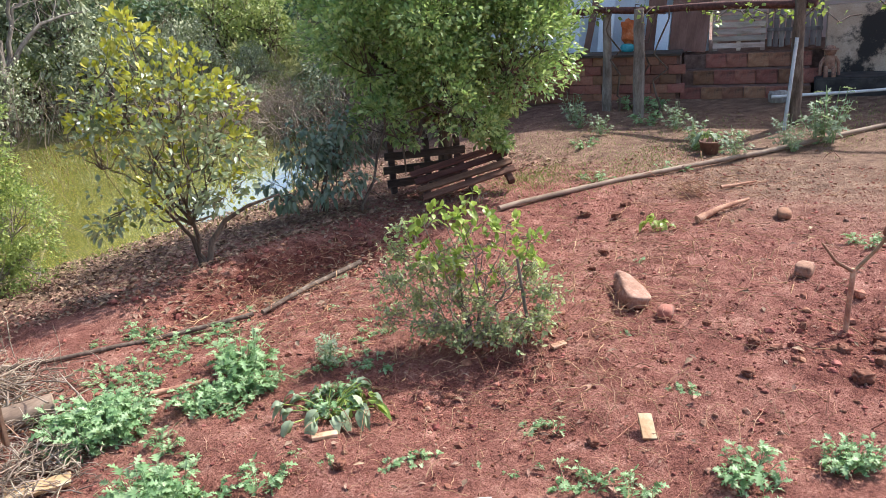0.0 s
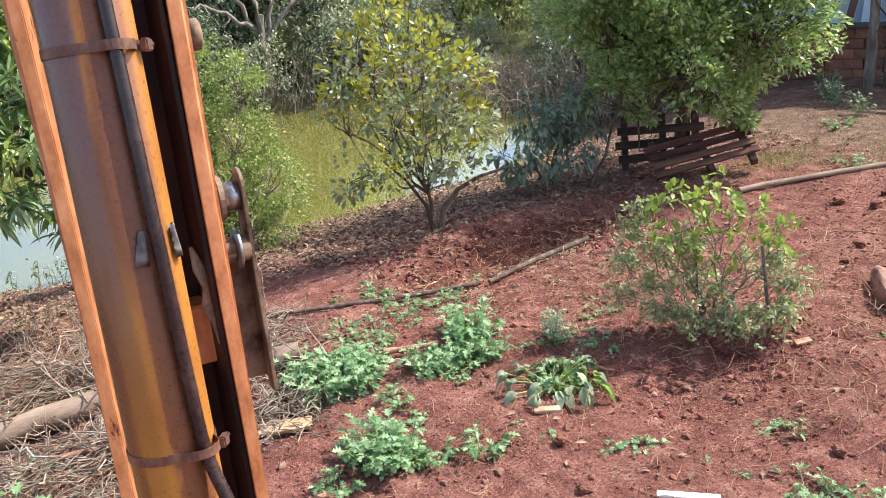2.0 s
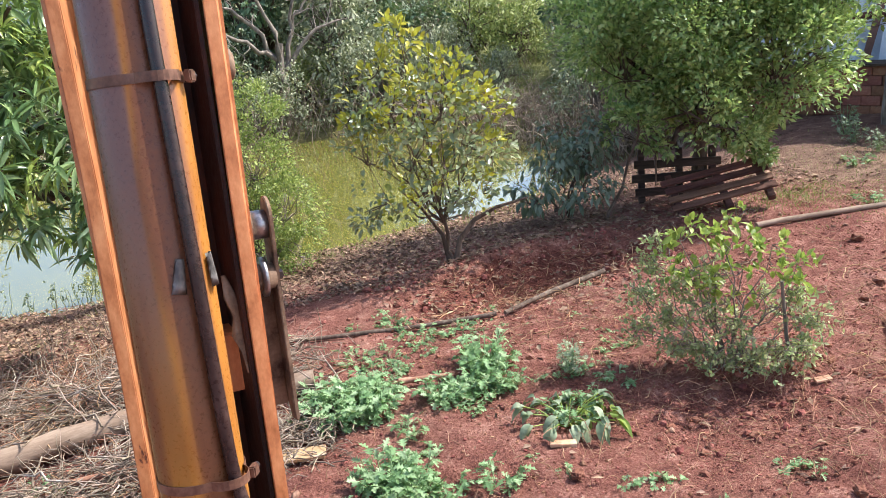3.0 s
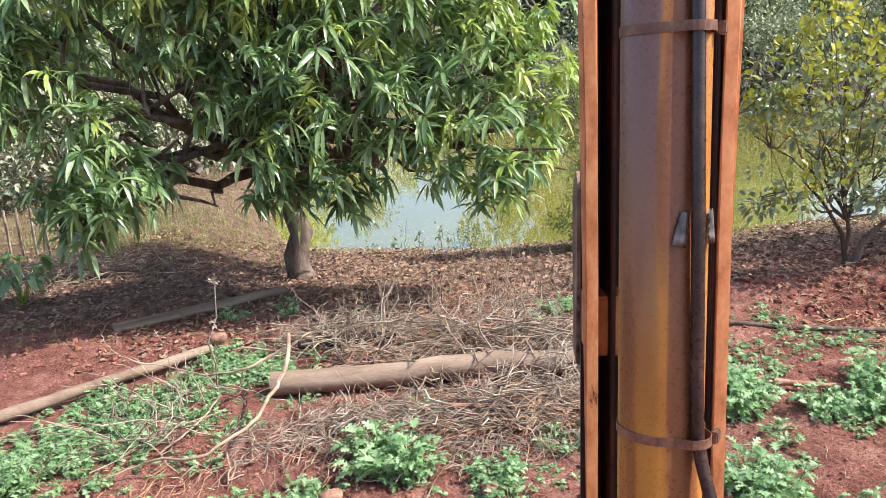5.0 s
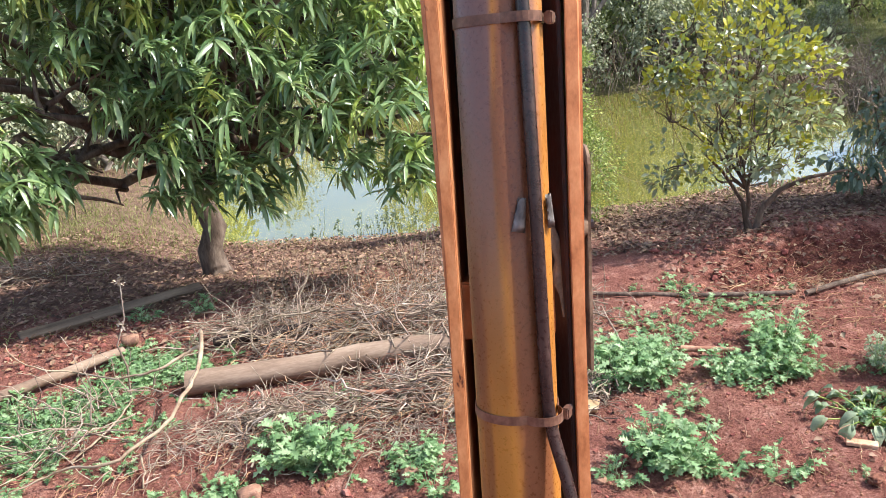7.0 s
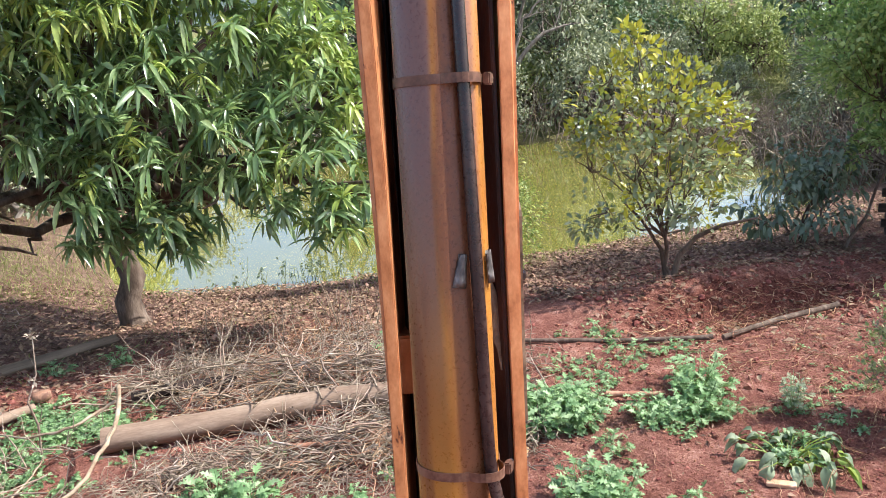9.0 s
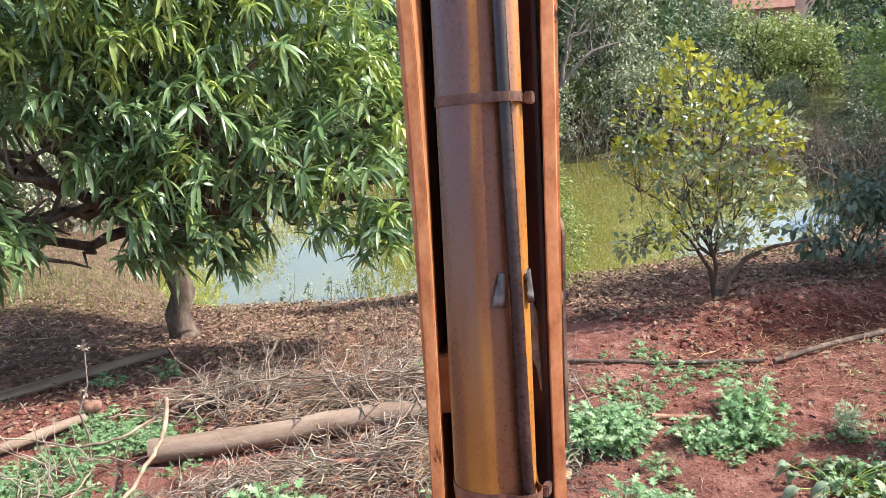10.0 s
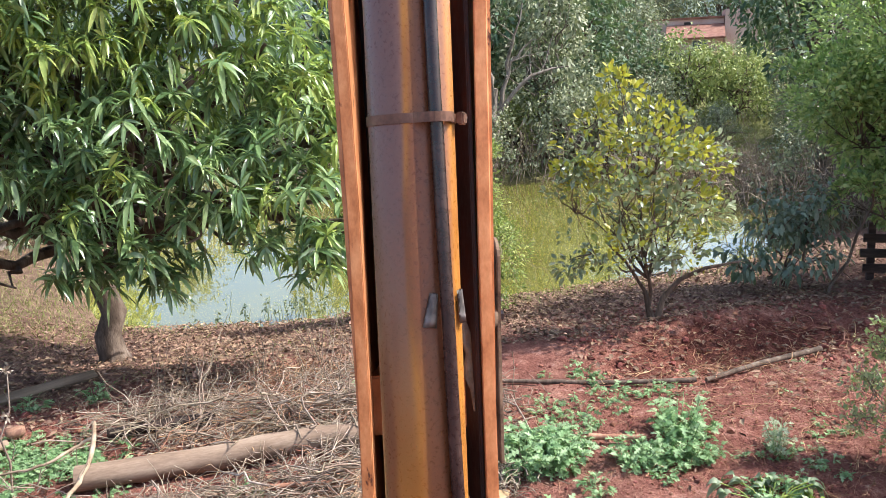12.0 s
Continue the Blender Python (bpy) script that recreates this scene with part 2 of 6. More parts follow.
M = dict(
    soil=soil_material(), water=water_material(),
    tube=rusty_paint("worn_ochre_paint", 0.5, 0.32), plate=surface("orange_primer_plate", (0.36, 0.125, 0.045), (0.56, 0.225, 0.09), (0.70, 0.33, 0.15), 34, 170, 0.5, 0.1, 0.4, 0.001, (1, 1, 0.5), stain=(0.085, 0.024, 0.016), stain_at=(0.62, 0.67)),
    # rust taken near-black: shade between the plates is put into its colour
    cavity=surface("shaded_rust", (0.008, 0.004, 0.003), (0.03, 0.010, 0.007), (0.09, 0.026, 0.013), 5, 60, 0.6, 0.1),
    muddy=surface("mud_caked_steel", (0.12, 0.07, 0.045), (0.26, 0.17, 0.11), (0.40, 0.28, 0.19), 16, 110, 0.8, 0.2, 0.5, 0.002, stain=(0.06, 0.03, 0.02)),
    steel=surface("bare_pin_steel", (0.16, 0.15, 0.15), (0.34, 0.33, 0.34), (0.5, 0.5, 0.5), 20, 150, 0.35, 0.9, 0.2, 0.001),
    band=surface("rusty_band", (0.10, 0.05, 0.035), (0.23, 0.12, 0.08), (0.36, 0.22, 0.15), 24, 160, 0.45, 0.5, 0.3, 0.0006),
    rubber=surface("oily_rubber", (0.012, 0.006, 0.006), (0.028, 0.014, 0.013), (0.065, 0.036, 0.03), 14, 120, 0.3, 0, 0.2, 0.0008, spec=0.6),
    oil=surface("leaked_oil", (0.30, 0.13, 0.02), (0.42, 0.2, 0.03), (0.55, 0.3, 0.06), 30, 160, 0.12, spec=0.8),
    leather=surface("grey_rubber_strip", (0.05, 0.045, 0.04), (0.14, 0.125, 0.11), (0.26, 0.24, 0.22), 30, 160, 0.6),
    rag=surface("dirty_rag", (0.12, 0.08, 0.05), (0.30, 0.22, 0.15), (0.42, 0.34, 0.25), 25, 150, 0.9),
    bark=surface("bark", (0.05, 0.032, 0.022), (0.13, 0.09, 0.065), (0.25, 0.19, 0.145), 14, 80, 0.92, 0, 0.9, 0.012, (1, 1, 0.25)),
    grey_bark=surface("grey_bark", (0.10, 0.08, 0.06), (0.22, 0.18, 0.145), (0.36, 0.31, 0.26), 14, 90, 0.9, 0, 0.7, 0.006, (1, 1, 0.3)),
    log=surface("weathered_log", (0.15, 0.093, 0.064), (0.27, 0.185, 0.128), (0.39, 0.29, 0.21), 5, 60, 0.85, 0, 0.5, 0.004, (0.35, 1.6, 1.6), stain=(0.16, 0.10, 0.06), stain_at=(0.58, 0.72)),
    # old board, its colour lowered to stand for the mango's shade
    plank=surface("old_plank_shaded", (0.06, 0.042, 0.03), (0.125, 0.09, 0.065), (0.21, 0.155, 0.115), 5, 70, 0.88, 0, 0.6, 0.003, (0.3, 3, 3), "object"),
    dark_wood=surface("dark_wet_wood", (0.02, 0.014, 0.011), (0.06, 0.04, 0.03), (0.13, 0.09, 0.07), 7, 70, 0.85, 0, 0.6, 0.003, (0.4, 3, 3), "object"),
    red_wood=surface("red_brown_board", (0.06, 0.026, 0.018), (0.14, 0.06, 0.042), (0.24, 0.115, 0.08), 7, 70, 0.85, 0, 0.6, 0.003, (0.4, 3, 3), "object"),
    twig=surface("dead_twigs", (0.11, 0.074, 0.05), (0.28, 0.21, 0.15), (0.50, 0.42, 0.33), 9, 60, 0.9, pieces="island"),
    straw=surface("dry_roots", (0.22, 0.10, 0.055), (0.37, 0.20, 0.115), (0.54, 0.36, 0.22), 9, 60, 0.9, pieces="island"),
    pale_branch=surface("pale_branch", (0.20, 0.13, 0.08), (0.36, 0.265, 0.175), (0.50, 0.40, 0.285), 9, 60, 0.8),
    clod=surface("soil_clods", (0.13, 0.044, 0.031), (0.25, 0.098, 0.066), (0.38, 0.18, 0.125), 20, 120, 0.95, 0, 0.8, 0.004, pieces="island", spec=0.2),
    stone=surface("buff_stone", (0.16, 0.075, 0.048), (0.32, 0.17, 0.108), (0.44, 0.275, 0.185), 14, 90, 0.85, 0, 0.8, 0.008, stain=(0.20, 0.10, 0.07), stain_at=(0.52, 0.6)),
    buff=surface("pale_buff_rock", (0.19, 0.09, 0.06), (0.33, 0.18, 0.12), (0.47, 0.30, 0.22), 9, 70, 0.85, 0, 0.8, 0.012, stain=(0.26, 0.115, 0.078), stain_at=(0.55, 0.66)),
    brick=surface("clay_brick", (0.17, 0.065, 0.04), (0.31, 0.135, 0.085), (0.43, 0.23, 0.15), 9, 90, 0.9, 0, 0.5, 0.003, pieces="object", stain=(0.07, 0.045, 0.035), stain_at=(0.46, 0.66)),
    darkened=surface("dark_concrete", (0.02, 0.017, 0.015), (0.05, 0.042, 0.037), (0.10, 0.085, 0.075), 6, 60, 0.8),
    pale_slat=surface("pale_pallet_wood", (0.26, 0.20, 0.15), (0.44, 0.36, 0.29), (0.58, 0.49, 0.41), 6, 70, 0.85, 0, 0.5, 0.003, (0.5, 3, 3), "object"),
    mortar=surface("dark_mortar", (0.09, 0.05, 0.038), (0.18, 0.105, 0.078), (0.28, 0.18, 0.135), 12, 90, 0.95),
    plaster=surface("stained_plaster", (0.36, 0.25, 0.17), (0.50, 0.38, 0.27), (0.60, 0.48, 0.37), 3, 50, 0.9, 0, 0.3, 0.003, stain=(0.035, 0.03, 0.026), stain_at=(0.5, 0.6)),
    sheet=surface("pale_blue_sheet", (0.60, 0.68, 0.76), (0.76, 0.82, 0.88), (0.84, 0.88, 0.92), 2, 30, 0.55, 0, 0.15, 0.002, stain=(0.36, 0.36, 0.36), stain_at=(0.6, 0.8)),
    door_brown=surface("brown_board", (0.11, 0.05, 0.035), (0.20, 0.10, 0.07), (0.29, 0.16, 0.12), 6, 60, 0.7, stretch=(1, 1, 0.2)),
    grey_wood=surface("grey_fence_wood", (0.11, 0.09, 0.08), (0.24, 0.205, 0.18), (0.37, 0.33, 0.29), 6, 70, 0.9, 0, 0.5, 0.003, (3, 3, 0.3), "object"),
    pole_metal=surface("grey_painted_pipe", (0.30, 0.31, 0.33), (0.48, 0.49, 0.51), (0.60, 0.61, 0.62), 8, 80, 0.45, 0.3),
    pvc=surface("white_plastic", (0.60, 0.57, 0.52), (0.74, 0.71, 0.66), (0.82, 0.80, 0.76), 8, 80, 0.4),
    chip=surface("split_wood", (0.32, 0.17, 0.085), (0.46, 0.28, 0.155), (0.58, 0.42, 0.28), 12, 80, 0.8, pieces="object"),
    pot=surface("clay_pot", (0.10, 0.05, 0.035), (0.18, 0.09, 0.06), (0.28, 0.16, 0.11), 12, 80, 0.85),
    roof=surface("roof_tiles", (0.18, 0.075, 0.05), (0.27, 0.125, 0.085), (0.36, 0.19, 0.135), 4, 20, 0.85),
    pink=surface("pink_wall", (0.50, 0.33, 0.27), (0.62, 0.44, 0.37), (0.70, 0.54, 0.47), 1.5, 20, 0.9),
    orange_cloth=surface("orange_cloth", (0.42, 0.08, 0.02), (0.62, 0.17, 0.05), (0.75, 0.35, 0.2), 8, 60, 0.9),
    teal=surface("teal_plastic", (0.02, 0.2, 0.24), (0.05, 0.34, 0.38), (0.12, 0.45, 0.5), 8, 60, 0.5),
    glass=surface("dark_window_glass", (0.05, 0.07, 0.09), (0.10, 0.14, 0.17), (0.16, 0.2, 0.24), 3, 20, 0.12),
    hill=surface("far_hill", (0.03, 0.05, 0.045), (0.06, 0.085, 0.07), (0.10, 0.13, 0.10), 0.05, 0.6, 0.95),
    mango=foliage("mango_leaves", [(0.085, 0.155, 0.06), (0.155, 0.25, 0.10), (0.25, 0.37, 0.15), (0.37, 0.49, 0.21)], 0.28, 0.32, 0.9),
    # brighter yellow-green copy of the mango leaf, painting its sunlit side
    mango_lit=foliage("mango_lit_leaves", [(0.28, 0.40, 0.10), (0.42, 0.54, 0.14), (0.60, 0.66, 0.18)], 0.34, 0.42, 0.6),
    citrus=foliage("citrus_leaves", [(0.12, 0.21, 0.07), (0.25, 0.385, 0.125), (0.42, 0.56, 0.20), (0.62, 0.72, 0.29)], 0.33, 0.46, 0.7),
    guava=foliage("guava_leaves", [(0.17, 0.22, 0.12), (0.27, 0.32, 0.175), (0.38, 0.42, 0.25), (0.48, 0.50, 0.30)], 0.3, 0.34, 0.7),
    guava_top=foliage("yellow_guava_leaves", [(0.251, 0.288, 0.060), (0.427, 0.407, 0.050), (0.600, 0.514, 0.050), (0.600, 0.550, 0.050)], 0.32, 0.4, 0.7),
    willow=foliage("small_bright_leaves", [(0.15, 0.22, 0.07), (0.24, 0.32, 0.095), (0.36, 0.43, 0.13), (0.50, 0.54, 0.17)], 0.5, 0.35, 0.4),
    blue=foliage("blue_green_leaves", [(0.10, 0.15, 0.11), (0.18, 0.24, 0.175), (0.29, 0.35, 0.26)], 0.45, 0.25, 0.45),
    shrub=foliage("dull_small_leaves", [(0.226, 0.342, 0.153), (0.365, 0.484, 0.218), (0.573, 0.600, 0.295), (0.600, 0.600, 0.347)], 0.5, 0.42, 0.4),
    shoot=foliage("fresh_shoot_leaves", [(0.20, 0.29, 0.05), (0.32, 0.42, 0.08), (0.48, 0.55, 0.13)], 0.4, 0.4, 0.5),
    weed=foliage("weed_leaves", [(0.12, 0.23, 0.09), (0.19, 0.33, 0.135), (0.29, 0.45, 0.20), (0.42, 0.56, 0.30)], 0.5, 0.3, 0.35),
    pale_weed=foliage("grey_weed_leaves", [(0.20, 0.27, 0.16), (0.31, 0.38, 0.23), (0.44, 0.50, 0.33)], 0.6, 0.3, 0.3),
    far_a=foliage("far_dark_leaves", [(0.07, 0.105, 0.07), (0.19, 0.235, 0.155), (0.33, 0.37, 0.23)], 0.55, 0.15, 0.35),
    far_b=foliage("far_olive_leaves", [(0.15, 0.175, 0.105), (0.30, 0.325, 0.20), (0.48, 0.49, 0.31)], 0.55, 0.15, 0.35),
    far_c=foliage("far_bright_leaves", [(0.17, 0.23, 0.08), (0.33, 0.39, 0.14), (0.55, 0.58, 0.21)], 0.5, 0.25, 0.4),
    far_deep=foliage("far_deep_green_leaves", [(0.035, 0.075, 0.04), (0.08, 0.145, 0.075), (0.16, 0.24, 0.13)], 0.45, 0.2, 0.5),
    grass=foliage("yellow_green_grass", [(0.16, 0.18, 0.05), (0.26, 0.27, 0.09), (0.38, 0.33, 0.15)], 0.6, 0.3, 0.3),
    litter=surface("fallen_leaves", (0.10, 0.057, 0.036), (0.25, 0.15, 0.095), (0.44, 0.31, 0.21), 9, 60, 0.85, 0, 0.3, 0.002, pieces="island"),
)


# ---------------------------------------------------------------- mesh tools
class Build:
    """Gathers vertex and face arrays into one mesh."""

    def __init__(self):
        self.v, self.f, self.n = [], {3: [], 4: []}, 0

    def add(self, verts, faces):
        verts, faces = np.asarray(verts, float).reshape(-1, 3), np.asarray(faces, int)
        self.v.append(verts)
        self.f[faces.shape[1]].append(faces + self.n)
        self.n += len(verts)
        return self

    def mesh(self, name, material, smooth=True):
        me = bpy.data.meshes.new(name)
        verts = np.concatenate(self.v)
        three = np.concatenate(self.f[3]) if self.f[3] else np.zeros((0, 3), int)
        four = np.concatenate(self.f[4]) if self.f[4] else np.zeros((0, 4), int)
        me.vertices.add(len(verts))
        me.vertices.foreach_set("co", verts.ravel())
        me.loops.add(three.size + four.size)
        me.loops.foreach_set("vertex_index", np.r_[three.ravel(), four.ravel()].astype(np.int32))
        me.polygons.add(len(three) + len(four))
        starts = np.r_[np.arange(len(three)) * 3, three.size + np.arange(len(four)) * 4]
        me.polygons.foreach_set("loop_start", starts.astype(np.int32))
        me.polygons.foreach_set("use_smooth", np.full(len(starts), smooth))
        me.update(calc_edges=True)
        me.validate()
        me.materials.append(material)
        return me


def bm_mesh(name, bm, material, smooth=False):
    me = bpy.data.meshes.new(name)
    bm.normal_update()
    bm.to_mesh(me)
    bm.free()
    me.materials.append(material)
    for p in me.polygons:
        p.use_smooth = smooth
    return me


def part(name, data, parent, label="", m=None):
    ob = new(name, data)
    ob.parent = parent
    if m is not None:
        ob.matrix_local = m
    return tagged(ob, label)


def thing(name, label, category, m=None, data=None, group="", kind=""):
    ob = new(name, data)
    if m is not None:
        ob.matrix_world = m
    return tagged(ob, label, category, group, kind)


def unit(a):
    a = np.asarray(a, float)
    return a / np.maximum(np.linalg.norm(a, axis=-1, keepdims=True), 1e-9)


def tube(b, pts, radii, sides=8, cap=True, rough=0.0):
    """A tapered, bent rod along pts."""
    pts = np.asarray(pts, float)
    radii = np.broadcast_to(np.asarray(radii, float), (len(pts),))
    t = unit(np.gradient(pts, axis=0))
    ref = np.array([0.0, 0, 1]) if abs(t[0][2]) < 0.9 else np.array([1.0, 0, 0])
    rings = []
    for p, d, r in zip(pts, t, radii):
        s = unit(np.cross(d, ref))
        w = np.cross(d, s)
        a = np.arange(sides) * 2 * np.pi / sides
        k = r * (1 + rough * rng.uniform(-1, 1, sides))
        rings.append(p + np.outer(np.cos(a) * k, s) + np.outer(np.sin(a) * k, w))
    n = len(pts)
    i = np.arange(sides)
    faces = np.concatenate([np.stack([j * sides + i, j * sides + (i + 1) % sides, (j + 1) * sides + (i + 1) % sides, (j + 1) * sides + i], 1) for j in range(n - 1)])
    b.add(np.concatenate(rings), faces)
    if cap:
        for ring, p, flip in ((rings[0], pts[0], 1), (rings[-1], pts[-1], 0)):
            f = np.stack([np.full(sides, sides), (i + 1) % sides, i] if flip else [np.full(sides, sides), i, (i + 1) % sides], 1)
            b.add(np.vstack([ring, p]), f)
    return b


def bend(a, c, steps=6, sag=0.0, wobble=0.0):
    """A wavering line from a to c."""
    a, c = np.asarray(a, float), np.asarray(c, float)
    s = np.linspace(0, 1, steps)[:, None]
    p = a + (c - a) * s
    p[:, 2] += sag * np.sin(np.pi * s[:, 0])
    p[1:-1] += rng.normal(0, wobble, (steps - 2, 3))
    return p


OVAL = ((0.0, 0.06), (0.3, 0.85), (0.62, 0.9), (1.0, 0.04))
LANCE = ((0.0, 0.08), (0.2, 0.8), (0.45, 1.0), (0.72, 0.75), (1.0, 0.03))
SIMPLE = ((0.0, 0.1), (0.45, 1.0), (1.0, 0.05))


def leaves(b, pos, direction, length, width, shape=OVAL, droop=0.3, fold=0.25, twist=0.6):
    """Blades at pos along direction: folded on the midrib and bending down towards the tip."""
    pos, d = np.asarray(pos, float), unit(direction)
    n = len(pos)
    length, width = np.broadcast_to(length, (n,)), np.broadcast_to(width, (n,))
    up = np.array([0, 0, 1.0]) + rng.normal(0, twist, (n, 3))
    side = unit(np.cross(d, up))
    nor = np.cross(side, d)
    rows = []
    for s, w in shape:
        mid = pos + d * (length * s)[:, None]
        mid = mid - np.array([0, 0, 1.0]) * (droop * length * s * s)[:, None] - d * (0.35 * abs(droop) * length * s * s)[:, None]
        off = side * (width * 0.5 * w)[:, None]
        lift = nor * (fold * width * 0.5 * w)[:, None]
        rows += [mid - off + lift, mid, mid + off + lift]
    v = np.stack(rows, 1)
    k = len(shape)
    f = np.array([[3 * r + c, 3 * r + c + 1, 3 * r + c + 4, 3 * r + c + 3] for r in range(k - 1) for c in range(2)])
    faces = (f[None] + (np.arange(n) * 3 * k)[:, None, None]).reshape(-1, 4)
    return b.add(v.reshape(-1, 3), faces)


def ball_dirs(n, up=0.0):
    d = rng.normal(0, 1, (n, 3))
    d[:, 2] += up
    return unit(d)


def smooth(t):
    t = np.clip(t, 0.0, 1.0)
    return t * t * (3 - 2 * t)


def bump(x, y, cx, cy, rx, ry):
    return np.exp(-((x - cx) / rx) ** 2 - ((y - cy) / ry) ** 2)


def terrain(x, y):
    """Height of the ground: flat dug soil, a bank that falls to the pond, and a rise behind it."""
    x, y = np.asarray(x, float), np.asarray(y, float)
    rise = 0.03 + 0.008 * np.clip(x - 1.5, -6, 11)
    fall = smooth((y - 4.8 - 0.25 * np.clip(x - 5, 0, 6)) / 4.6) ** 1.3
    low = -0.52 + 0.3 * smooth((-1.3 - x) / 1.5) + 0.5 * smooth((x - 9.0) / 3.0)
    far = 0.02 * np.clip(y - 17.0, 0, 14) + 0.03 * np.clip(y - 45, 0, 60)
    z = rise * (1 - fall) + low * fall + far
    z = z + 0.10 * bump(x, y, 3.8, 2.85, 0.7, 0.6) - 0.08 * bump(x, y, 3.0, 2.5, 0.5, 0.35)
    z = z - 0.20 * bump(x, y, 3.6, 4.9, 0.9, 0.32) + 0.07 * bump(x, y, 3.6, 5.45, 0.9, 0.2) - 0.07 * bump(x, y, 4.95, 1.15, 0.3, 0.25) + 0.06 * bump(x, y, -2.0, 5.4, 0.7, 0.3)
    e = (np.abs((x - 3.5) / 5.4) ** 2.6 + np.abs((y - 12.4) / 4.2) ** 2.6) ** (1 / 2.6)
    e = e + 0.02 * np.sin(1.7 * x + 0.6) + 0.015 * np.sin(4.1 * x + y)
    pond = smooth((1.06 - e) / 0.2)
    return z * (1 - pond) - 1.15 * pond


def value_noise(x, y, seed):
    """Smooth lattice noise from 0 to 1."""
    xi, yi = np.floor(x), np.floor(y)
    fx, fy = x - xi, y - yi
    fx, fy = fx * fx * (3 - 2 * fx), fy * fy * (3 - 2 * fy)

    def h(a, c):
        q = np.sin(a * 127.1 + c * 311.7 + seed * 74.7) * 43758.5453
        return q - np.floor(q)

    top = h(xi, yi) * (1 - fx) + h(xi + 1, yi) * fx
    low = h(xi, yi + 1) * (1 - fx) + h(xi + 1, yi + 1) * fx
    return top * (1 - fy) + low * fy


def ground_z(x, y):
    """The terrain with its clods and hollows."""
    x, y = np.asarray(x, float), np.asarray(y, float)
    dug = 0.35 + 0.65 * smooth((6.2 - y) / 1.2) * smooth((7.2 - x) / 1.5)
    r = 0.05 * (value_noise(x * 1.3, y * 1.3, 1) - 0.5) + 0.045 * dug * (value_noise(x * 3.7, y * 3.7, 2) - 0.5)
    r = r + 0.03 * dug * np.clip(value_noise(x * 8, y * 8, 3) - 0.5, 0, 1) + 0.013 * dug * (value_noise(x * 19, y * 19, 4) - 0.5)
    return terrain(x, y) + r


def stand(x, y, dz=0.0, rz=0.0, rx=0.0, ry=0.0):
    return pose(x, y, float(ground_z(x, y)) + dz, rx, ry, rz)


# ---------------------------------------------------------------- ground and water
def spread(lo, hi, step, far_lo, far_hi):
    mid = list(np.arange(lo, hi + 1e-6, step))
    out, s, a = [], step, lo
    while a > far_lo:
        s *= 1.25
        a -= s
        out.append(a)
    res, s, a = [], step, mid[-1]
    while a < far_hi:
        s *= 1.25
        a += s
        res.append(a)
    return np.array(out[::-1] + mid + res)


gx, gy = spread(-3.2, 8.0, 0.035, -900, 900), spread(0.6, 7.2, 0.035, -900, 1200)
GX, GY = np.meshgrid(gx, gy)
GZ = ground_z(GX, GY)
nx, ny = len(gx), len(gy)
ii = (np.arange(ny - 1)[:, None] * nx + np.arange(nx - 1)[None]).ravel()
b = Build().add(np.stack([GX, GY, GZ], -1), np.stack([ii, ii + 1, ii + nx + 1, ii + nx], 1))
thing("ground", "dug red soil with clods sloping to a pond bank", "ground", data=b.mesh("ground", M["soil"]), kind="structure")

wa = np.linspace(0, 2 * np.pi, 96, endpoint=False)
wr = 1.12
wx = 3.5 + 5.4 * wr * np.sign(np.cos(wa)) * np.abs(np.cos(wa)) ** (2 / 2.6)
wy = 12.4 + 4.2 * wr * np.sign(np.sin(wa)) * np.abs(np.sin(wa)) ** (2 / 2.6)
b = Build()
k = np.arange(96)
b.add(np.vstack([np.stack([wx, wy, np.full(96, -0.62)], 1), [[3.5, 12.4, -0.62]]]), np.stack([np.full(96, 96), k, (k + 1) % 96], 1))
thing("water", "still olive-green pond water mirroring the sky", "water", data=b.mesh("water", M["water"]), kind="structure")


# ---------------------------------------------------------------- excavator arm
AXIS = Vector((0.04983, 0.13935, 0.98899))
ARM = Matrix(((0.99472, -0.08973, 0.04983, 0.27013), (-0.09589, -0.98559, 0.13935, 0.90011), (-0.0366, 0.14339, 0.98899, 1.75), (0, 0, 0, 1)))
# local axes of the arm: x across, y towards the operator, z along the arm


def box_bm(x0, x1, y0, y1, z0, z1, bevel=0.0):
    bm = bmesh.new()
    bmesh.ops.create_cube(bm, size=1)
    for v in bm.verts:
        v.co = Vector((x0 + (v.co.x + 0.5) * (x1 - x0), y0 + (v.co.y + 0.5) * (y1 - y0), z0 + (v.co.z + 0.5) * (z1 - z0)))
    if bevel:
        bmesh.ops.bevel(bm, geom=bm.edges[:], offset=bevel, segments=2, affect="EDGES")
    return bm


def plate_bm(outline, x0, x1, bevel=0.0015, toe=0.0, bow=0.0):
    """A plate cut to an outline in the plane of y and z, from x0 to x1; toe: how far its back swings across; bow: how its top bends aside."""
    bm = bmesh.new()
    f = bm.faces.new([bm.verts.new((x0, y, z)) for y, z in outline])
    out = bmesh.ops.extrude_face_region(bm, geom=[f])
    for v in out["geom"]:
        if isinstance(v, bmesh.types.BMVert):
            v.co.x = x1
    for v in bm.verts:
        v.co.x += toe * (-0.142 - v.co.y) + bow * max(0.0, v.co.z - 0.05) ** 2
    bmesh.ops.recalc_face_normals(bm, faces=bm.faces[:])
    sharp = [e for e in bm.edges if len(e.link_faces) == 2 and e.calc_face_angle() > 0.6]
    bmesh.ops.bevel(bm, geom=sharp, offset=bevel, segments=2, affect="EDGES")
    return bm


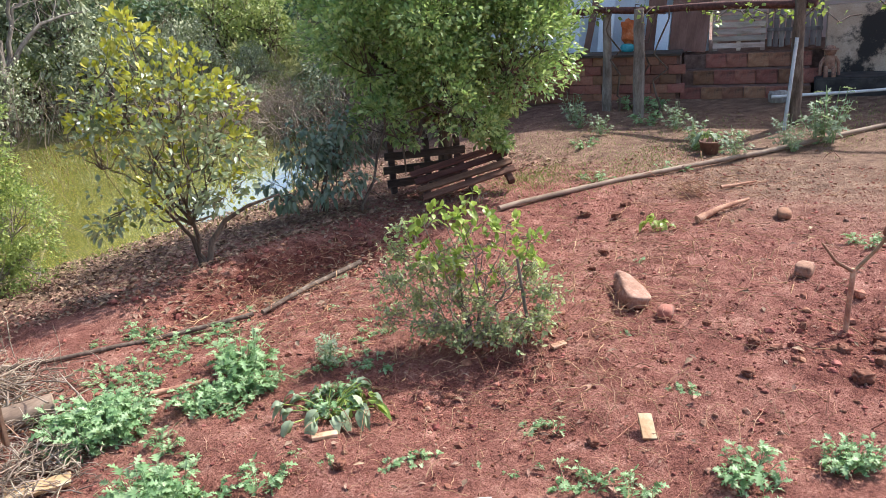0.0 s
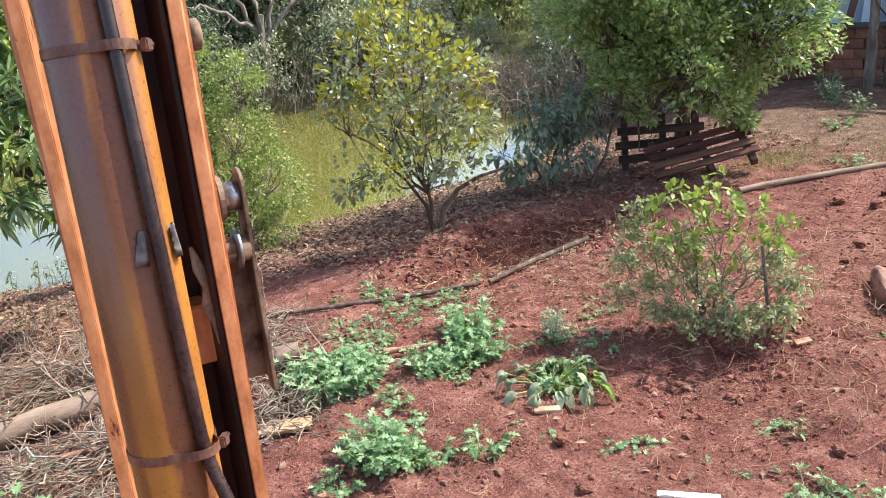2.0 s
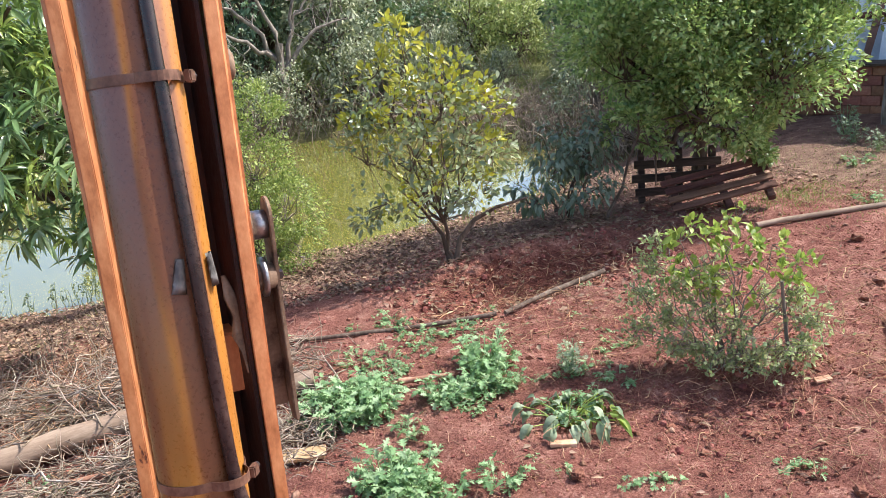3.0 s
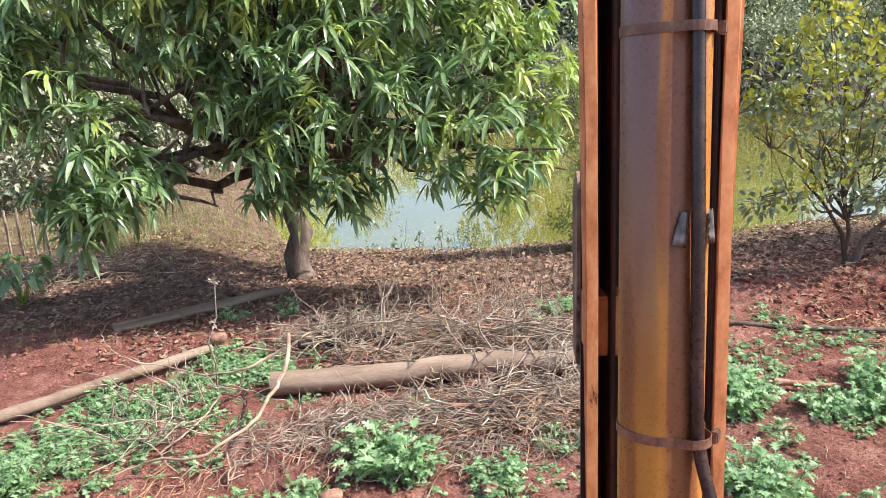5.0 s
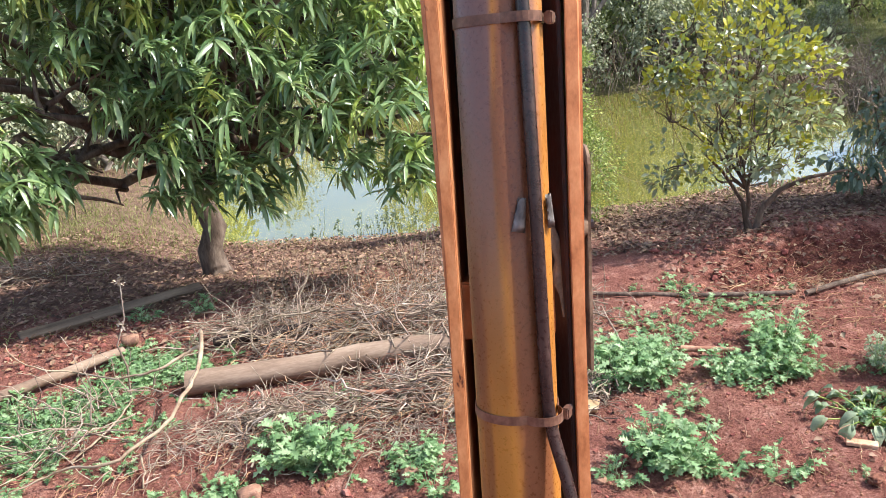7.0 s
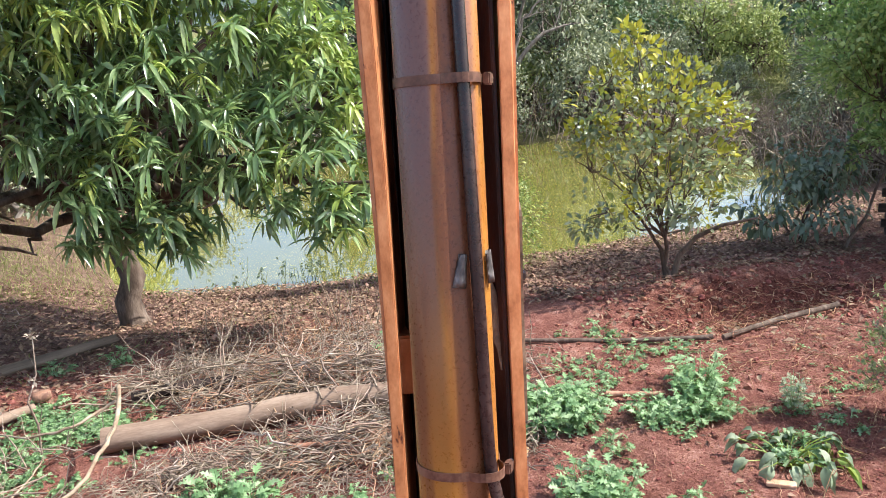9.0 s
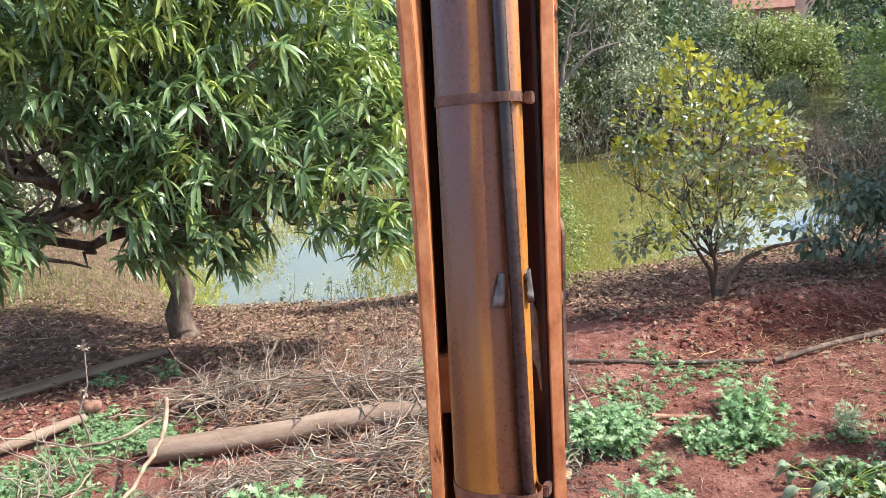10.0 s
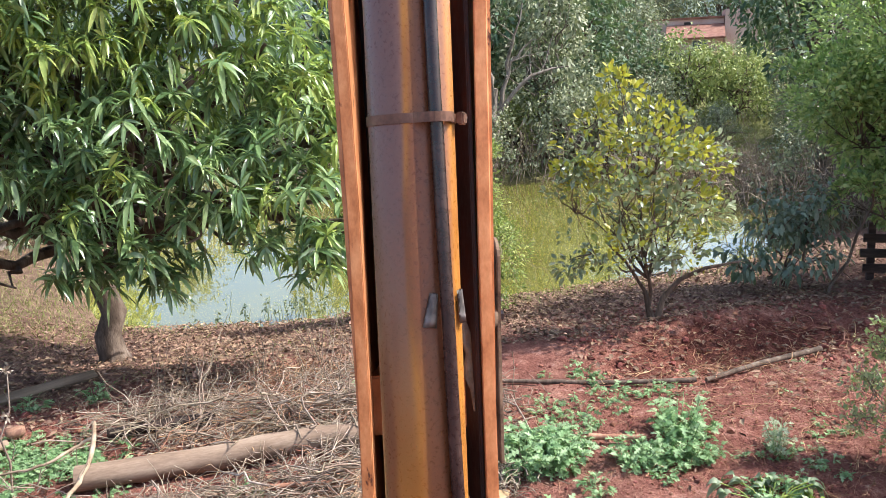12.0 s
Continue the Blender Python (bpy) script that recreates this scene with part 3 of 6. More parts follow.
def lathe_bm(profile, sides=48):
    """A turned body about z from (radius, height) pairs."""
    bm = bmesh.new()
    rings = []
    for r, z in profile:
        rings.append([bm.verts.new((r * math.cos(2 * math.pi * i / sides), r * math.sin(2 * math.pi * i / sides), z)) for i in range(sides)])
    for a, c in zip(rings, rings[1:]):
        for i in range(sides):
            bm.faces.new((a[i], a[(i + 1) % sides], c[(i + 1) % sides], c[i]))
    bm.faces.new(rings[0][::-1])
    bm.faces.new(rings[-1])
    return bm


def circle_outline(cy, cz, r, n=20, a0=0.0, a1=2 * math.pi):
    return [(cy + r * math.cos(a0 + (a1 - a0) * i / n), cz + r * math.sin(a0 + (a1 - a0) * i / n)) for i in range(n)]


def excavator_arm():
    arm = thing("excavator_arm", "worn ochre excavator arm with a rusty hydraulic cylinder and hose", "excavator arm", ARM)
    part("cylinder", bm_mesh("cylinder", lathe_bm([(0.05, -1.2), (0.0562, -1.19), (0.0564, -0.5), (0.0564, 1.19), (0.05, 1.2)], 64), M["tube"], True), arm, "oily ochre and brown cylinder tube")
    # side plates: the front edge stands back from the cylinder and bows a little towards the top
    edge = [(-0.142 + 0.05 * max(0, z - 0.3) ** 2, z) for z in np.linspace(1.3, -1.9, 14)]
    low = [(-0.30, -1.86), (-0.36, -1.2), (-0.36, 1.3)]
    part("side_plate", bm_mesh("side_plate", plate_bm(edge + low, -0.0805, -0.062, 0.0015, 0.3, -0.026), M["plate"]), arm, "orange-primed steel side plate")
    part("side_plate", bm_mesh("side_plate", plate_bm(edge + low, 0.113, 0.1325, 0.0015, 0.0, 0.014), M["plate"]), arm, "orange-primed steel side plate")
    part("back_plate", bm_mesh("back_plate", box_bm(-0.062, 0.113, -0.35, -0.335, -1.8, 1.3, 0.002), M["cavity"]), arm, "inner plate coloured near-black for shade")
    part("cross_brace", bm_mesh("cross_brace", box_bm(-0.062, 0.113, -0.335, -0.25, -0.05, 0.05, 0.004), M["plate"]), arm, "rusty cross brace")
    # near-black strips lining the gap; its deep shade is in their colour
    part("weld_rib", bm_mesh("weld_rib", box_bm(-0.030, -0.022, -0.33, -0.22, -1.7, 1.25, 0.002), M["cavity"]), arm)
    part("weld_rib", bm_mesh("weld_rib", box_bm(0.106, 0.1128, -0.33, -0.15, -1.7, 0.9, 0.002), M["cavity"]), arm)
    # hose, held by the bands, leaving the tube below the lower one
    pts = [(0.020, 0.0634, 1.2), (0.022, 0.0628, 0.75), (0.025, 0.0616, 0.47), (0.027, 0.0608, 0.42), (0.029, 0.0618, 0.3), (0.031, 0.0635, 0.2), (0.034, 0.060, 0.05), (0.037, 0.0555, -0.06), (0.043, 0.058, -0.10), (0.055, 0.066, -0.15), (0.066, 0.077, -0.21), (0.066, 0.085, -0.30), (0.056, 0.085, -0.5)]
    t = np.linspace(0, 1, len(pts))
    tt = np.linspace(0, 1, 70)
    fine = np.stack([np.interp(tt, t, [p[i] for p in pts]) for i in range(3)], 1)
    for _ in range(4):
        fine[1:-1] = (fine[:-2] + 2 * fine[1:-1] + fine[2:]) / 4
    part("hose", tube(Build(), fine - np.array([0.003, 0, 0]), 0.0086, 16).mesh("hose", M["rubber"]), arm, "black oily rubber hydraulic hose")
    for z, tilt in ((0.447, 0.0), (-0.072, 0.0)):
        ring = []
        for k in range(72):
            q = 2 * math.pi * k / 72
            d = Vector((math.sin(q), math.cos(q)))
            r = 0.0573
            off = (q - (math.radians(24) if z > 0 else math.radians(34)) + math.pi) % (2 * math.pi) - math.pi
            if abs(off) < 0.5:
                r = 0.0573 + 0.0205 * math.cos(off / 0.5 * math.pi / 2) ** 0.8
            ring.append((d.x * r, d.y * r, z + tilt * d.x * 0.2))
        b = Build()
        r3 = np.array(ring)
        out = r3 * np.array([1.018, 1.018, 1])
        h = np.array([0, 0, 0.0062])
        v = np.concatenate([r3 - h, r3 + h, out - h, out + h])
        i = np.arange(72)
        j = (i + 1) % 72
        b.add(v, np.concatenate([np.stack([144 + i, 144 + j, 216 + j, 216 + i], 1), np.stack([72 + i, 216 + i, 216 + j, 72 + j], 1), np.stack([i, j, 144 + j, 144 + i], 1)]))
        band = part("hose_clamp", b.mesh("hose_clamp", M["band"], False), arm, "rusty worm-drive hose clamp")
        bolt = lathe_bm([(0.002, -0.009), (0.0034, -0.008), (0.0034, 0.003), (0.0046, 0.004), (0.0046, 0.007), (0.002, 0.008)], 8)
        part("clamp_screw", bm_mesh("clamp_screw", bolt, M["rubber"]), band, "dirty steel screw", pose(0.0655, 0.012 if z > 0 else 0.03, z, 80, 0, 40))
        part("clamp_housing", bm_mesh("clamp_housing", box_bm(-0.009, 0.009, -0.005, 0.005, -0.008, 0.008, 0.002), M["band"]), band, "", pose(0.0625, 0.024 if z > 0 else 0.040, z, 0, 0, -62))
    for q, lean, w in ((8, 10, 0.015), (56, -6, 0.012)):
        bm = bmesh.new()
        bmesh.ops.create_grid(bm, x_segments=6, y_segments=4, size=0.5)
        for v in bm.verts:
            s = v.co.x * 2
            v.co = Vector((v.co.x * w * (1.25 - 0.5 * (v.co.y + 0.5)), 0.006 - 0.006 * s * s + 0.004 * (v.co.y + 0.5), v.co.y * 0.042))
        bmesh.ops.solidify(bm, geom=bm.faces[:], thickness=0.002)
        part("strap_stub", bm_mesh("strap_stub", bm, M["leather"], True), arm, "cut grey rubber strap", pose(0.0575 * math.sin(radians(q)), 0.0575 * math.cos(radians(q)), 0.205, 8, lean, -q))
    drops = Build()
    for z in np.r_[rng.uniform(-0.1, 0.44, 34), rng.uniform(0.0, 0.25, 16)]:
        q = np.interp(z, (-0.1, 0.2, 0.45), (0.019, 0.013, 0.008)) + rng.normal(0, 0.0022)
        r = rng.uniform(0.0006, 0.0014)
        tube(drops, [(q, 0.0562, z + r * 1.5), (q, 0.0566 + r * 0.5, z), (q, 0.0562, z - r * 1.5)], [r * 0.2, r, r * 0.2], 6)
    tagged(part("oil_drops", drops.mesh("oil_drops", M["oil"]), arm, "amber drops of leaked oil"), kind="stuff")
    # rag stuck in the gap behind the cylinder
    rag = Build()
    tube(rag, [(0.094, -0.20, 0.155), (0.096, -0.19, 0.12), (0.104, -0.19, 0.09), (0.101, -0.185, 0.06), (0.105, -0.18, 0.035), (0.108, -0.175, 0.0)], [0.004, 0.008, 0.006, 0.009, 0.006, 0.003], 8, True, 0.5)
    part("rag", rag.mesh("rag", M["rag"]), arm, "dirty torn rag")
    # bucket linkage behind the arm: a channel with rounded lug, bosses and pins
    part("linkage_body", bm_mesh("linkage_body", box_bm(0.02, 0.10, -0.79, -0.345, -0.32, 0.24, 0.006), M["cavity"]), arm, "rusty inner linkage darkened for shade")
    k = 1.364
    zz = lambda z: 0.349 + k * (z - 0.349)
    yy = lambda y: 1.124 + k * (y - 1.124)
    xx = lambda x: -0.077 + k * (x + 0.077)
    flange = [(yy(y), zz(z)) for y, z in [(-0.285, -0.10), (-0.27, -0.128), (-0.238, -0.125), (-0.232, 0.12), (-0.222, 0.20)] + circle_outline(-0.252, 0.228, 0.033, 9, 0.1, math.pi - 0.1) + [(-0.29, 0.19), (-0.285, 0.1)]]
    link = part("bucket_link", bm_mesh("bucket_link", plate_bm(flange, xx(0.180), xx(0.187), 0.002), M["muddy"]), arm, "mud-caked steel bucket link")
    part("link_web", bm_mesh("link_web", box_bm(xx(0.125), xx(0.18), yy(-0.287), yy(-0.28), zz(-0.105), zz(0.14), 0.003), M["muddy"]), link, "mud-caked web plate")
    part("link_lug", bm_mesh("link_lug", plate_bm(circle_outline(yy(-0.25), zz(0.215), 0.05, 18), xx(0.142), xx(0.153), 0.003), M["muddy"]), link)
    for cz, rr, xa, xb, mat in ((0.215, 0.033, 0.153, 0.18, "steel"), (0.128, 0.046, 0.158, 0.168, "steel"), (0.128, 0.03, 0.06, 0.183, "muddy")):
        L = xx(xb) - xx(xa)
        bm = lathe_bm([(rr * 0.8, 0), (rr, 0.002), (rr, L - 0.002), (rr * 0.8, L)], 28)
        part("link_pin", bm_mesh("link_pin", bm, M[mat], True), link, "worn steel pin", pose(xx(xa), yy(-0.25), zz(cz), 0, 90, 0))
    bm = lathe_bm([(0.008, 0), (0.012, 0.002), (0.012, 0.010), (0.008, 0.013)], 6)
    part("pin_bolt", bm_mesh("pin_bolt", bm, M["rubber"]), link, "greasy bolt head", pose(xx(0.186), yy(-0.247), zz(0.128), 0, 90, 0))
    strut = part("link_strut", bm_mesh("link_strut", box_bm(xx(0.128), xx(0.146), yy(-0.272), yy(-0.238), zz(0.20), zz(0.52), 0.004), M["plate"]), arm, "rusty link strut")
    bm = lathe_bm([(0.02, 0), (0.034, 0.002), (0.034, 0.022), (0.025, 0.027)], 24)
    part("link_pin", bm_mesh("link_pin", bm, M["muddy"], True), strut, "worn steel pin", pose(xx(0.146), yy(-0.252), zz(0.475), 0, 90, 0))
    other = [(-0.80, -0.20), (-0.74, -0.22), (-0.72, 0.18), (-0.76, 0.22), (-0.81, 0.17)]
    part("bucket_link", bm_mesh("bucket_link", plate_bm(other, -0.019, -0.008, 0.002), M["muddy"]), arm, "mud-caked steel bucket link")
    bm = lathe_bm([(0.028, 0), (0.03, 0.002), (0.03, 0.04), (0.028, 0.042)], 20)
    part("link_pin", bm_mesh("link_pin", bm, M["muddy"], True), arm, "worn steel pin", pose(-0.012, -0.765, 0.02, 0, 90, 0))
    return arm


excavator_arm()


# ---------------------------------------------------------------- trees
def limbs(b, base, tops, r0, fork, wobble=0.05, sides=10):
    """A trunk up to its fork and limbs out to the given tops."""
    base, fork = np.asarray(base, float), np.asarray(fork, float)
    tube(b, np.vstack([base - (0, 0, 0.12), base + (0, 0, 0.02), bend(base + (0, 0, 0.06), fork, 6, 0, wobble * 0.4)]), [r0 * 1.7, r0 * 1.35] + list(np.linspace(r0 * 1.1, r0 * 0.8, 6)), sides, True, 0.08)
    for top in tops:
        p = bend(fork - (0, 0, 0.05), top, 8, rng.uniform(-0.05, 0.12), wobble)
        tube(b, p, np.linspace(r0 * 0.55, r0 * 0.12, 8), 7, True, 0.06)
        for _ in range(3):
            k = rng.integers(3, 7)
            q = p[k] + rng.normal(0, 0.28, 3) + (0, 0, 0.1)
            tube(b, bend(p[k], q, 4, 0, wobble * 0.4), np.linspace(r0 * 0.22, r0 * 0.06, 4), 5, False)
    return b


def tree(name, label, category, base, fork, tops, r0, crown_meshes, bark="bark", wobble=0.05):
    """A tree standing at base: trunk with limbs, and its crown of leaves."""
    m = Matrix.Translation(base)
    t = thing(name, label, category, m)
    tb = Build()
    o = np.asarray(base, float)
    limbs(tb, (0, 0, 0), [np.asarray(q, float) - o for q in tops], r0, np.asarray(fork, float) - o, wobble)
    part("trunk", tb.mesh("trunk", M[bark]), t)
    for cname, build, mat in crown_meshes:
        for arr in build.v:
            arr -= o
        tagged(part(cname, build.mesh(cname, M[mat]), t), kind="stuff")
    return t


def whorls(b, sunlit, lobes, density, size=0.2):
    """Long leaves in whorls at the twig ends round each lobe, spreading out and then hanging."""
    for cx, cy, cz, r, bright in lobes:
        n = max(7, int(density * r * r))
        d = ball_dirs(n, 0.05)
        rad = r * rng.uniform(0.45, 1.05, n)
        c = np.array([cx, cy, cz]) + d * rad[:, None] * np.array([1, 1, 0.95])
        axis = unit(d * 0.9 + (0, 0, 0.35) + rng.normal(0, 0.25, (n, 3)))
        for p, a in zip(c, axis):
            k = rng.integers(10, 17)
            out = unit(np.cross(a, rng.normal(0, 1, (k, 3))))
            dirs = unit(out + a * rng.uniform(-0.25, 0.8, k)[:, None])
            # lobes towards the sun take more whorls from the brighter leaf colour
            vivid = rng.random() < bright * 1.25
            L = size * rng.uniform(0.6, 1.15, k) * (0.85 if vivid else 1)
            leaves(sunlit if vivid else b, p + rng.normal(0, 0.012, (k, 3)), dirs, L, L * rng.uniform(0.155, 0.21, k), LANCE, rng.uniform(0.2, 0.5), 0.3, 0.4)
    return b


# lobes of the crown: centre, radius, share of brighter leaves painting the sunlit parts
MANGO_LOBES = [(-2.07, 5.58, 1.23, 0.41, 0), (-2.26, 5.54, 1.05, 0.32, 0), (-1.85, 5.62, 1.14, 0.30, 0), (-2.15, 5.49, 0.88, 0.21, 0), (-1.98, 5.58, 1.52, 0.25, 0.25), (-2.46, 5.67, 1.82, 0.48, 0.05), (-2.45, 7.20, 2.10, 0.55, 0.05), (-1.80, 7.40, 2.20, 0.55, 0.08), (-2.84, 5.93, 2.04, 0.53, 0),
               (-1.48, 5.80, 2.08, 0.35, 0.1), (-0.87, 5.88, 2.60, 0.44, 0.4), (-0.75, 5.67, 1.43, 0.41, 0.08), (-0.98, 5.58, 1.17, 0.24, 0), (-0.48, 5.70, 0.97, 0.23, 0), (-0.74, 5.67, 1.06, 0.25, 0), (-0.90, 5.75, 0.94, 0.18, 0), (-0.43, 5.67, 0.79, 0.14, 0), (-1.03, 5.80, 1.82, 0.44, 0.1),
               (-0.47, 5.67, 1.82, 0.44, 0.12), (-1.29, 5.83, 1.65, 0.26, 0.1), (0.02, 5.67, 1.51, 0.41, 0.14), (0.26, 5.58, 1.19, 0.26, 0.15), (-0.10, 5.67, 1.19, 0.21, 0.05), (0.61, 5.67, 1.28, 0.37, 0.3), (0.60, 5.58, 0.94, 0.24, 0.25), (0.82, 5.62, 1.02, 0.20, 0.45), (0.96, 5.83, 1.61, 0.35, 0.7),
               (0.95, 5.83, 1.25, 0.25, 0.7), (0.47, 5.83, 1.80, 0.46, 0.25), (-0.18, 5.93, 2.25, 0.53, 0.4), (0.43, 5.93, 2.30, 0.48, 0.4), (0.90, 6.01, 2.12, 0.40, 0.7), (-0.77, 5.93, 2.30, 0.53, 0.35), (-1.38, 5.83, 2.46, 0.48, 0.35), (-0.35, 5.83, 2.73, 0.53, 0.5), (0.34, 6.01, 2.77, 0.48, 0.5),
               (-1.03, 5.83, 2.89, 0.53, 0.3), (-1.90, 5.83, 2.68, 0.53, 0.15), (-2.49, 5.83, 2.55, 0.53, 0.1), (-0.90, 7.80, 1.90, 0.60, 0), (-0.20, 7.70, 1.80, 0.50, 0), (0.50, 7.50, 2.00, 0.50, 0.2), (-0.35, 5.93, 3.15, 0.53, 0.4), (-1.46, 6.01, 3.15, 0.53, 0.3), (0.80, 7.20, 3.10, 0.50, 0.5),
               (-2.60, 7.20, 3.20, 0.60, 0.2)]
old, sunlit = Build(), Build()
whorls(old, sunlit, MANGO_LOBES, 262, 0.188)
mz = float(ground_z(-1.04, 7.2))
tree("mango_tree", "leafy mango tree with long drooping dark green leaves", "tree", (-1.04, 7.2, mz), (-1.06, 7.15, mz + 1.15), [(x, y, z + r * 0.15) for x, y, z, r, f in MANGO_LOBES if z > 1.0], 0.105, [("crown", old, "mango"), ("young_foliage", sunlit, "mango_lit")], wobble=0.07)


def clumps(b, lobes, per_lobe, n_leaves, size, ratio=0.5, shape=SIMPLE, tight=0.34, up=0.3, droop=0.15, stems=None, squash=0.8):
    """Sprays of leaves: each lobe is covered by small tufts with gaps between them, every tuft on its own twig."""
    for cx, cy, cz, r in lobes:
        o = np.array([cx, cy, cz])
        m = max(4, int(per_lobe * r * r / 0.25))
        for d in ball_dirs(m, 0.2):
            c = o + d * r * rng.uniform(0.5, 1.05) * np.array([1, 1, 0.95])
            k = max(5, int(n_leaves * rng.uniform(0.6, 1.4)))
            q = ball_dirs(k, 0.0)
            p = c + q * (r * tight * rng.uniform(0.2, 1.0, k) ** 0.6)[:, None] * np.array([1, 1, squash])
            L = size * rng.uniform(0.6, 1.25, k)
            leaves(b, p, unit(q * 0.7 + d * 0.5 + rng.normal(0, 0.5, (k, 3)) + (0, 0, up)), L, L * ratio * rng.uniform(0.85, 1.15, k), shape, droop, 0.3, 0.7)
            if stems is not None and rng.random() < 0.5:
                tube(stems, bend(o - (0, 0, r * 0.4), c, 4, 0, 0.025), np.linspace(0.007, 0.002, 4), 4, False)
    return b


CITRUS_LOBES = [(5.4, 5.85, 1.5, 0.6), (5.7, 5.15, 1.12, 0.55), (6.35, 4.95, 1.38, 0.66), (5.95, 5.5, 1.85, 0.9), (6.65, 4.75, 1.55, 0.5), (5.25, 6.1, 1.75, 0.45), (5.9, 5.9, 2.35, 0.95), (6.55, 5.25, 2.3, 0.85), (5.4, 5.55, 0.85, 0.38), (6.1, 5.1, 0.85, 0.4), (6.3, 5.9, 1.4, 0.75), (6.95, 4.85, 1.95, 0.45)]
cb, sb = Build(), Build()
clumps(cb, CITRUS_LOBES, 32, 84, 0.062, 0.52, SIMPLE, 0.28, 0.35, 0.15, sb)
cz0 = float(ground_z(6.25, 5.75))
tree("citrus_tree", "dense dark green citrus tree shading leaning pallets", "tree", (6.25, 5.75, cz0), (6.2, 5.7, cz0 + 0.75), [(x, y, z - r * 0.2) for x, y, z, r in CITRUS_LOBES], 0.075, [("crown", cb, "citrus"), ("branchwork", sb, "bark")])

GUAVA_LOBES = [(2.95, 5.5, 1.72, 0.24), (2.93, 5.5, 1.98, 0.13), (2.70, 5.5, 1.75, 0.17), (3.25, 5.5, 1.62, 0.22), (3.4, 5.45, 1.5, 0.2), (3.62, 5.45, 1.38, 0.2), (3.1, 5.45, 1.38, 0.3), (2.75, 5.5, 1.42, 0.26), (2.55, 5.5, 1.42, 0.16), (2.55, 5.5, 1.12, 0.22),
               (2.85, 5.4, 1.05, 0.27), (3.15, 5.35, 1.0, 0.28), (3.45, 5.4, 1.1, 0.27), (3.62, 5.45, 0.95, 0.2), (2.6, 5.45, 0.8, 0.22), (2.95, 5.4, 0.72, 0.24), (3.3, 5.35, 0.72, 0.22), (3.55, 5.5, 0.68, 0.18)]
gb, gt, sb = Build(), Build(), Build()
clumps(gb, [q for q in GUAVA_LOBES if q[2] < 1.55], 34, 17, 0.07, 0.5, OVAL, 0.5, 0.35, 0.2, sb)
clumps(gt, [q for q in GUAVA_LOBES if q[2] > 1.3], 32, 16, 0.072, 0.5, OVAL, 0.5, 0.7, 0.1, sb)
clumps(gt, [q for q in GUAVA_LOBES if q[2] < 1.3], 14, 9, 0.07, 0.55, OVAL, 0.5, 0.5, 0.1)
gz0 = float(ground_z(3.26, 5.62))
guava = tree("guava_tree", "small open guava tree with yellowing leaves on thin stems", "tree", (3.26, 5.62, gz0), (3.2, 5.58, gz0 + 0.42), [(x, y, z) for x, y, z, r in GUAVA_LOBES], 0.017, [("crown", gb, "guava"), ("top_foliage", gt, "guava_top"), ("branchwork", sb, "bark")], "bark", 0.03)
st = Build()
tube(st, [(0.03, 0.0, -0.05), (0.07, -0.05, 0.2), (0.18, -0.12, 0.36), (0.35, -0.2, 0.45), (0.6, -0.3, 0.5)], [0.026, 0.022, 0.02, 0.015, 0.008], 8, True, 0.08)
tube(st, [(-0.01, 0, -0.03), (-0.05, 0.02, 0.25), (-0.2, 0.05, 0.5), (-0.4, 0.0, 0.7)], [0.024, 0.018, 0.013, 0.007], 8, True, 0.08)
part("side_stem", st.mesh("side_stem", M["bark"]), guava)

WILLOW_LOBES = [(2.35, 7.4, 1.25, 0.33), (2.2, 7.35, 0.85, 0.42), (2.4, 7.3, 0.4, 0.40), (2.0, 7.4, 0.45, 0.42), (2.15, 7.2, 0.05, 0.36), (1.75, 7.4, 0.1, 0.36), (1.8, 7.5, 0.9, 0.35), (1.6, 7.6, 1.25, 0.3), (2.0, 7.6, 1.5, 0.3), (2.5, 7.15, 0.0, 0.25)]
wb, sb = Build(), Build()
clumps(wb, WILLOW_LOBES, 58, 74, 0.04, 0.45, SIMPLE, 0.3, 0.2, 0.15, sb)
wz0 = float(ground_z(2.15, 7.4))
tree("waterside_bush", "light green small-leaved bush on the pond bank", "bush", (2.15, 7.4, wz0), (2.12, 7.4, wz0 + 0.25), [(x, y, z) for x, y, z, r in WILLOW_LOBES], 0.03, [("crown", wb, "willow"), ("branchwork", sb, "grey_bark")], "grey_bark", 0.04)

BLUE_LOBES = [(4.62, 6.0, 0.62, 0.30), (4.85, 5.85, 0.36, 0.28), (4.45, 6.1, 0.32, 0.26), (4.95, 5.95, 0.72, 0.28), (5.1, 6.1, 0.5, 0.3)]
bb, sb = Build(), Build()
clumps(bb, BLUE_LOBES, 44, 18, 0.08, 0.5, OVAL, 0.4, -0.2, 0.5, sb)
bz0 = float(ground_z(4.8, 6.0))
tree("blue_green_bush", "dusty blue-green bush beside the pond", "bush", (4.8, 6.0, bz0), (4.78, 6.0, bz0 + 0.2), [(x, y, z) for x, y, z, r in BLUE_LOBES], 0.022, [("crown", bb, "blue"), ("branchwork", sb, "bark")], "bark", 0.03)
vb = Build()
tube(vb, [(5.0, 5.72, -0.05), (5.05, 5.72, 0.1), (5.2, 5.7, 0.3), (5.24, 5.66, 0.55), (5.32, 5.6, 0.8), (5.3, 5.58, 1.1)], [0.014, 0.014, 0.013, 0.012, 0.011, 0.008], 7, True, 0.1)
thing("liana", "bare twisted vine stem hanging from the citrus tree", "vine", data=vb.mesh("liana", M["bark"]))


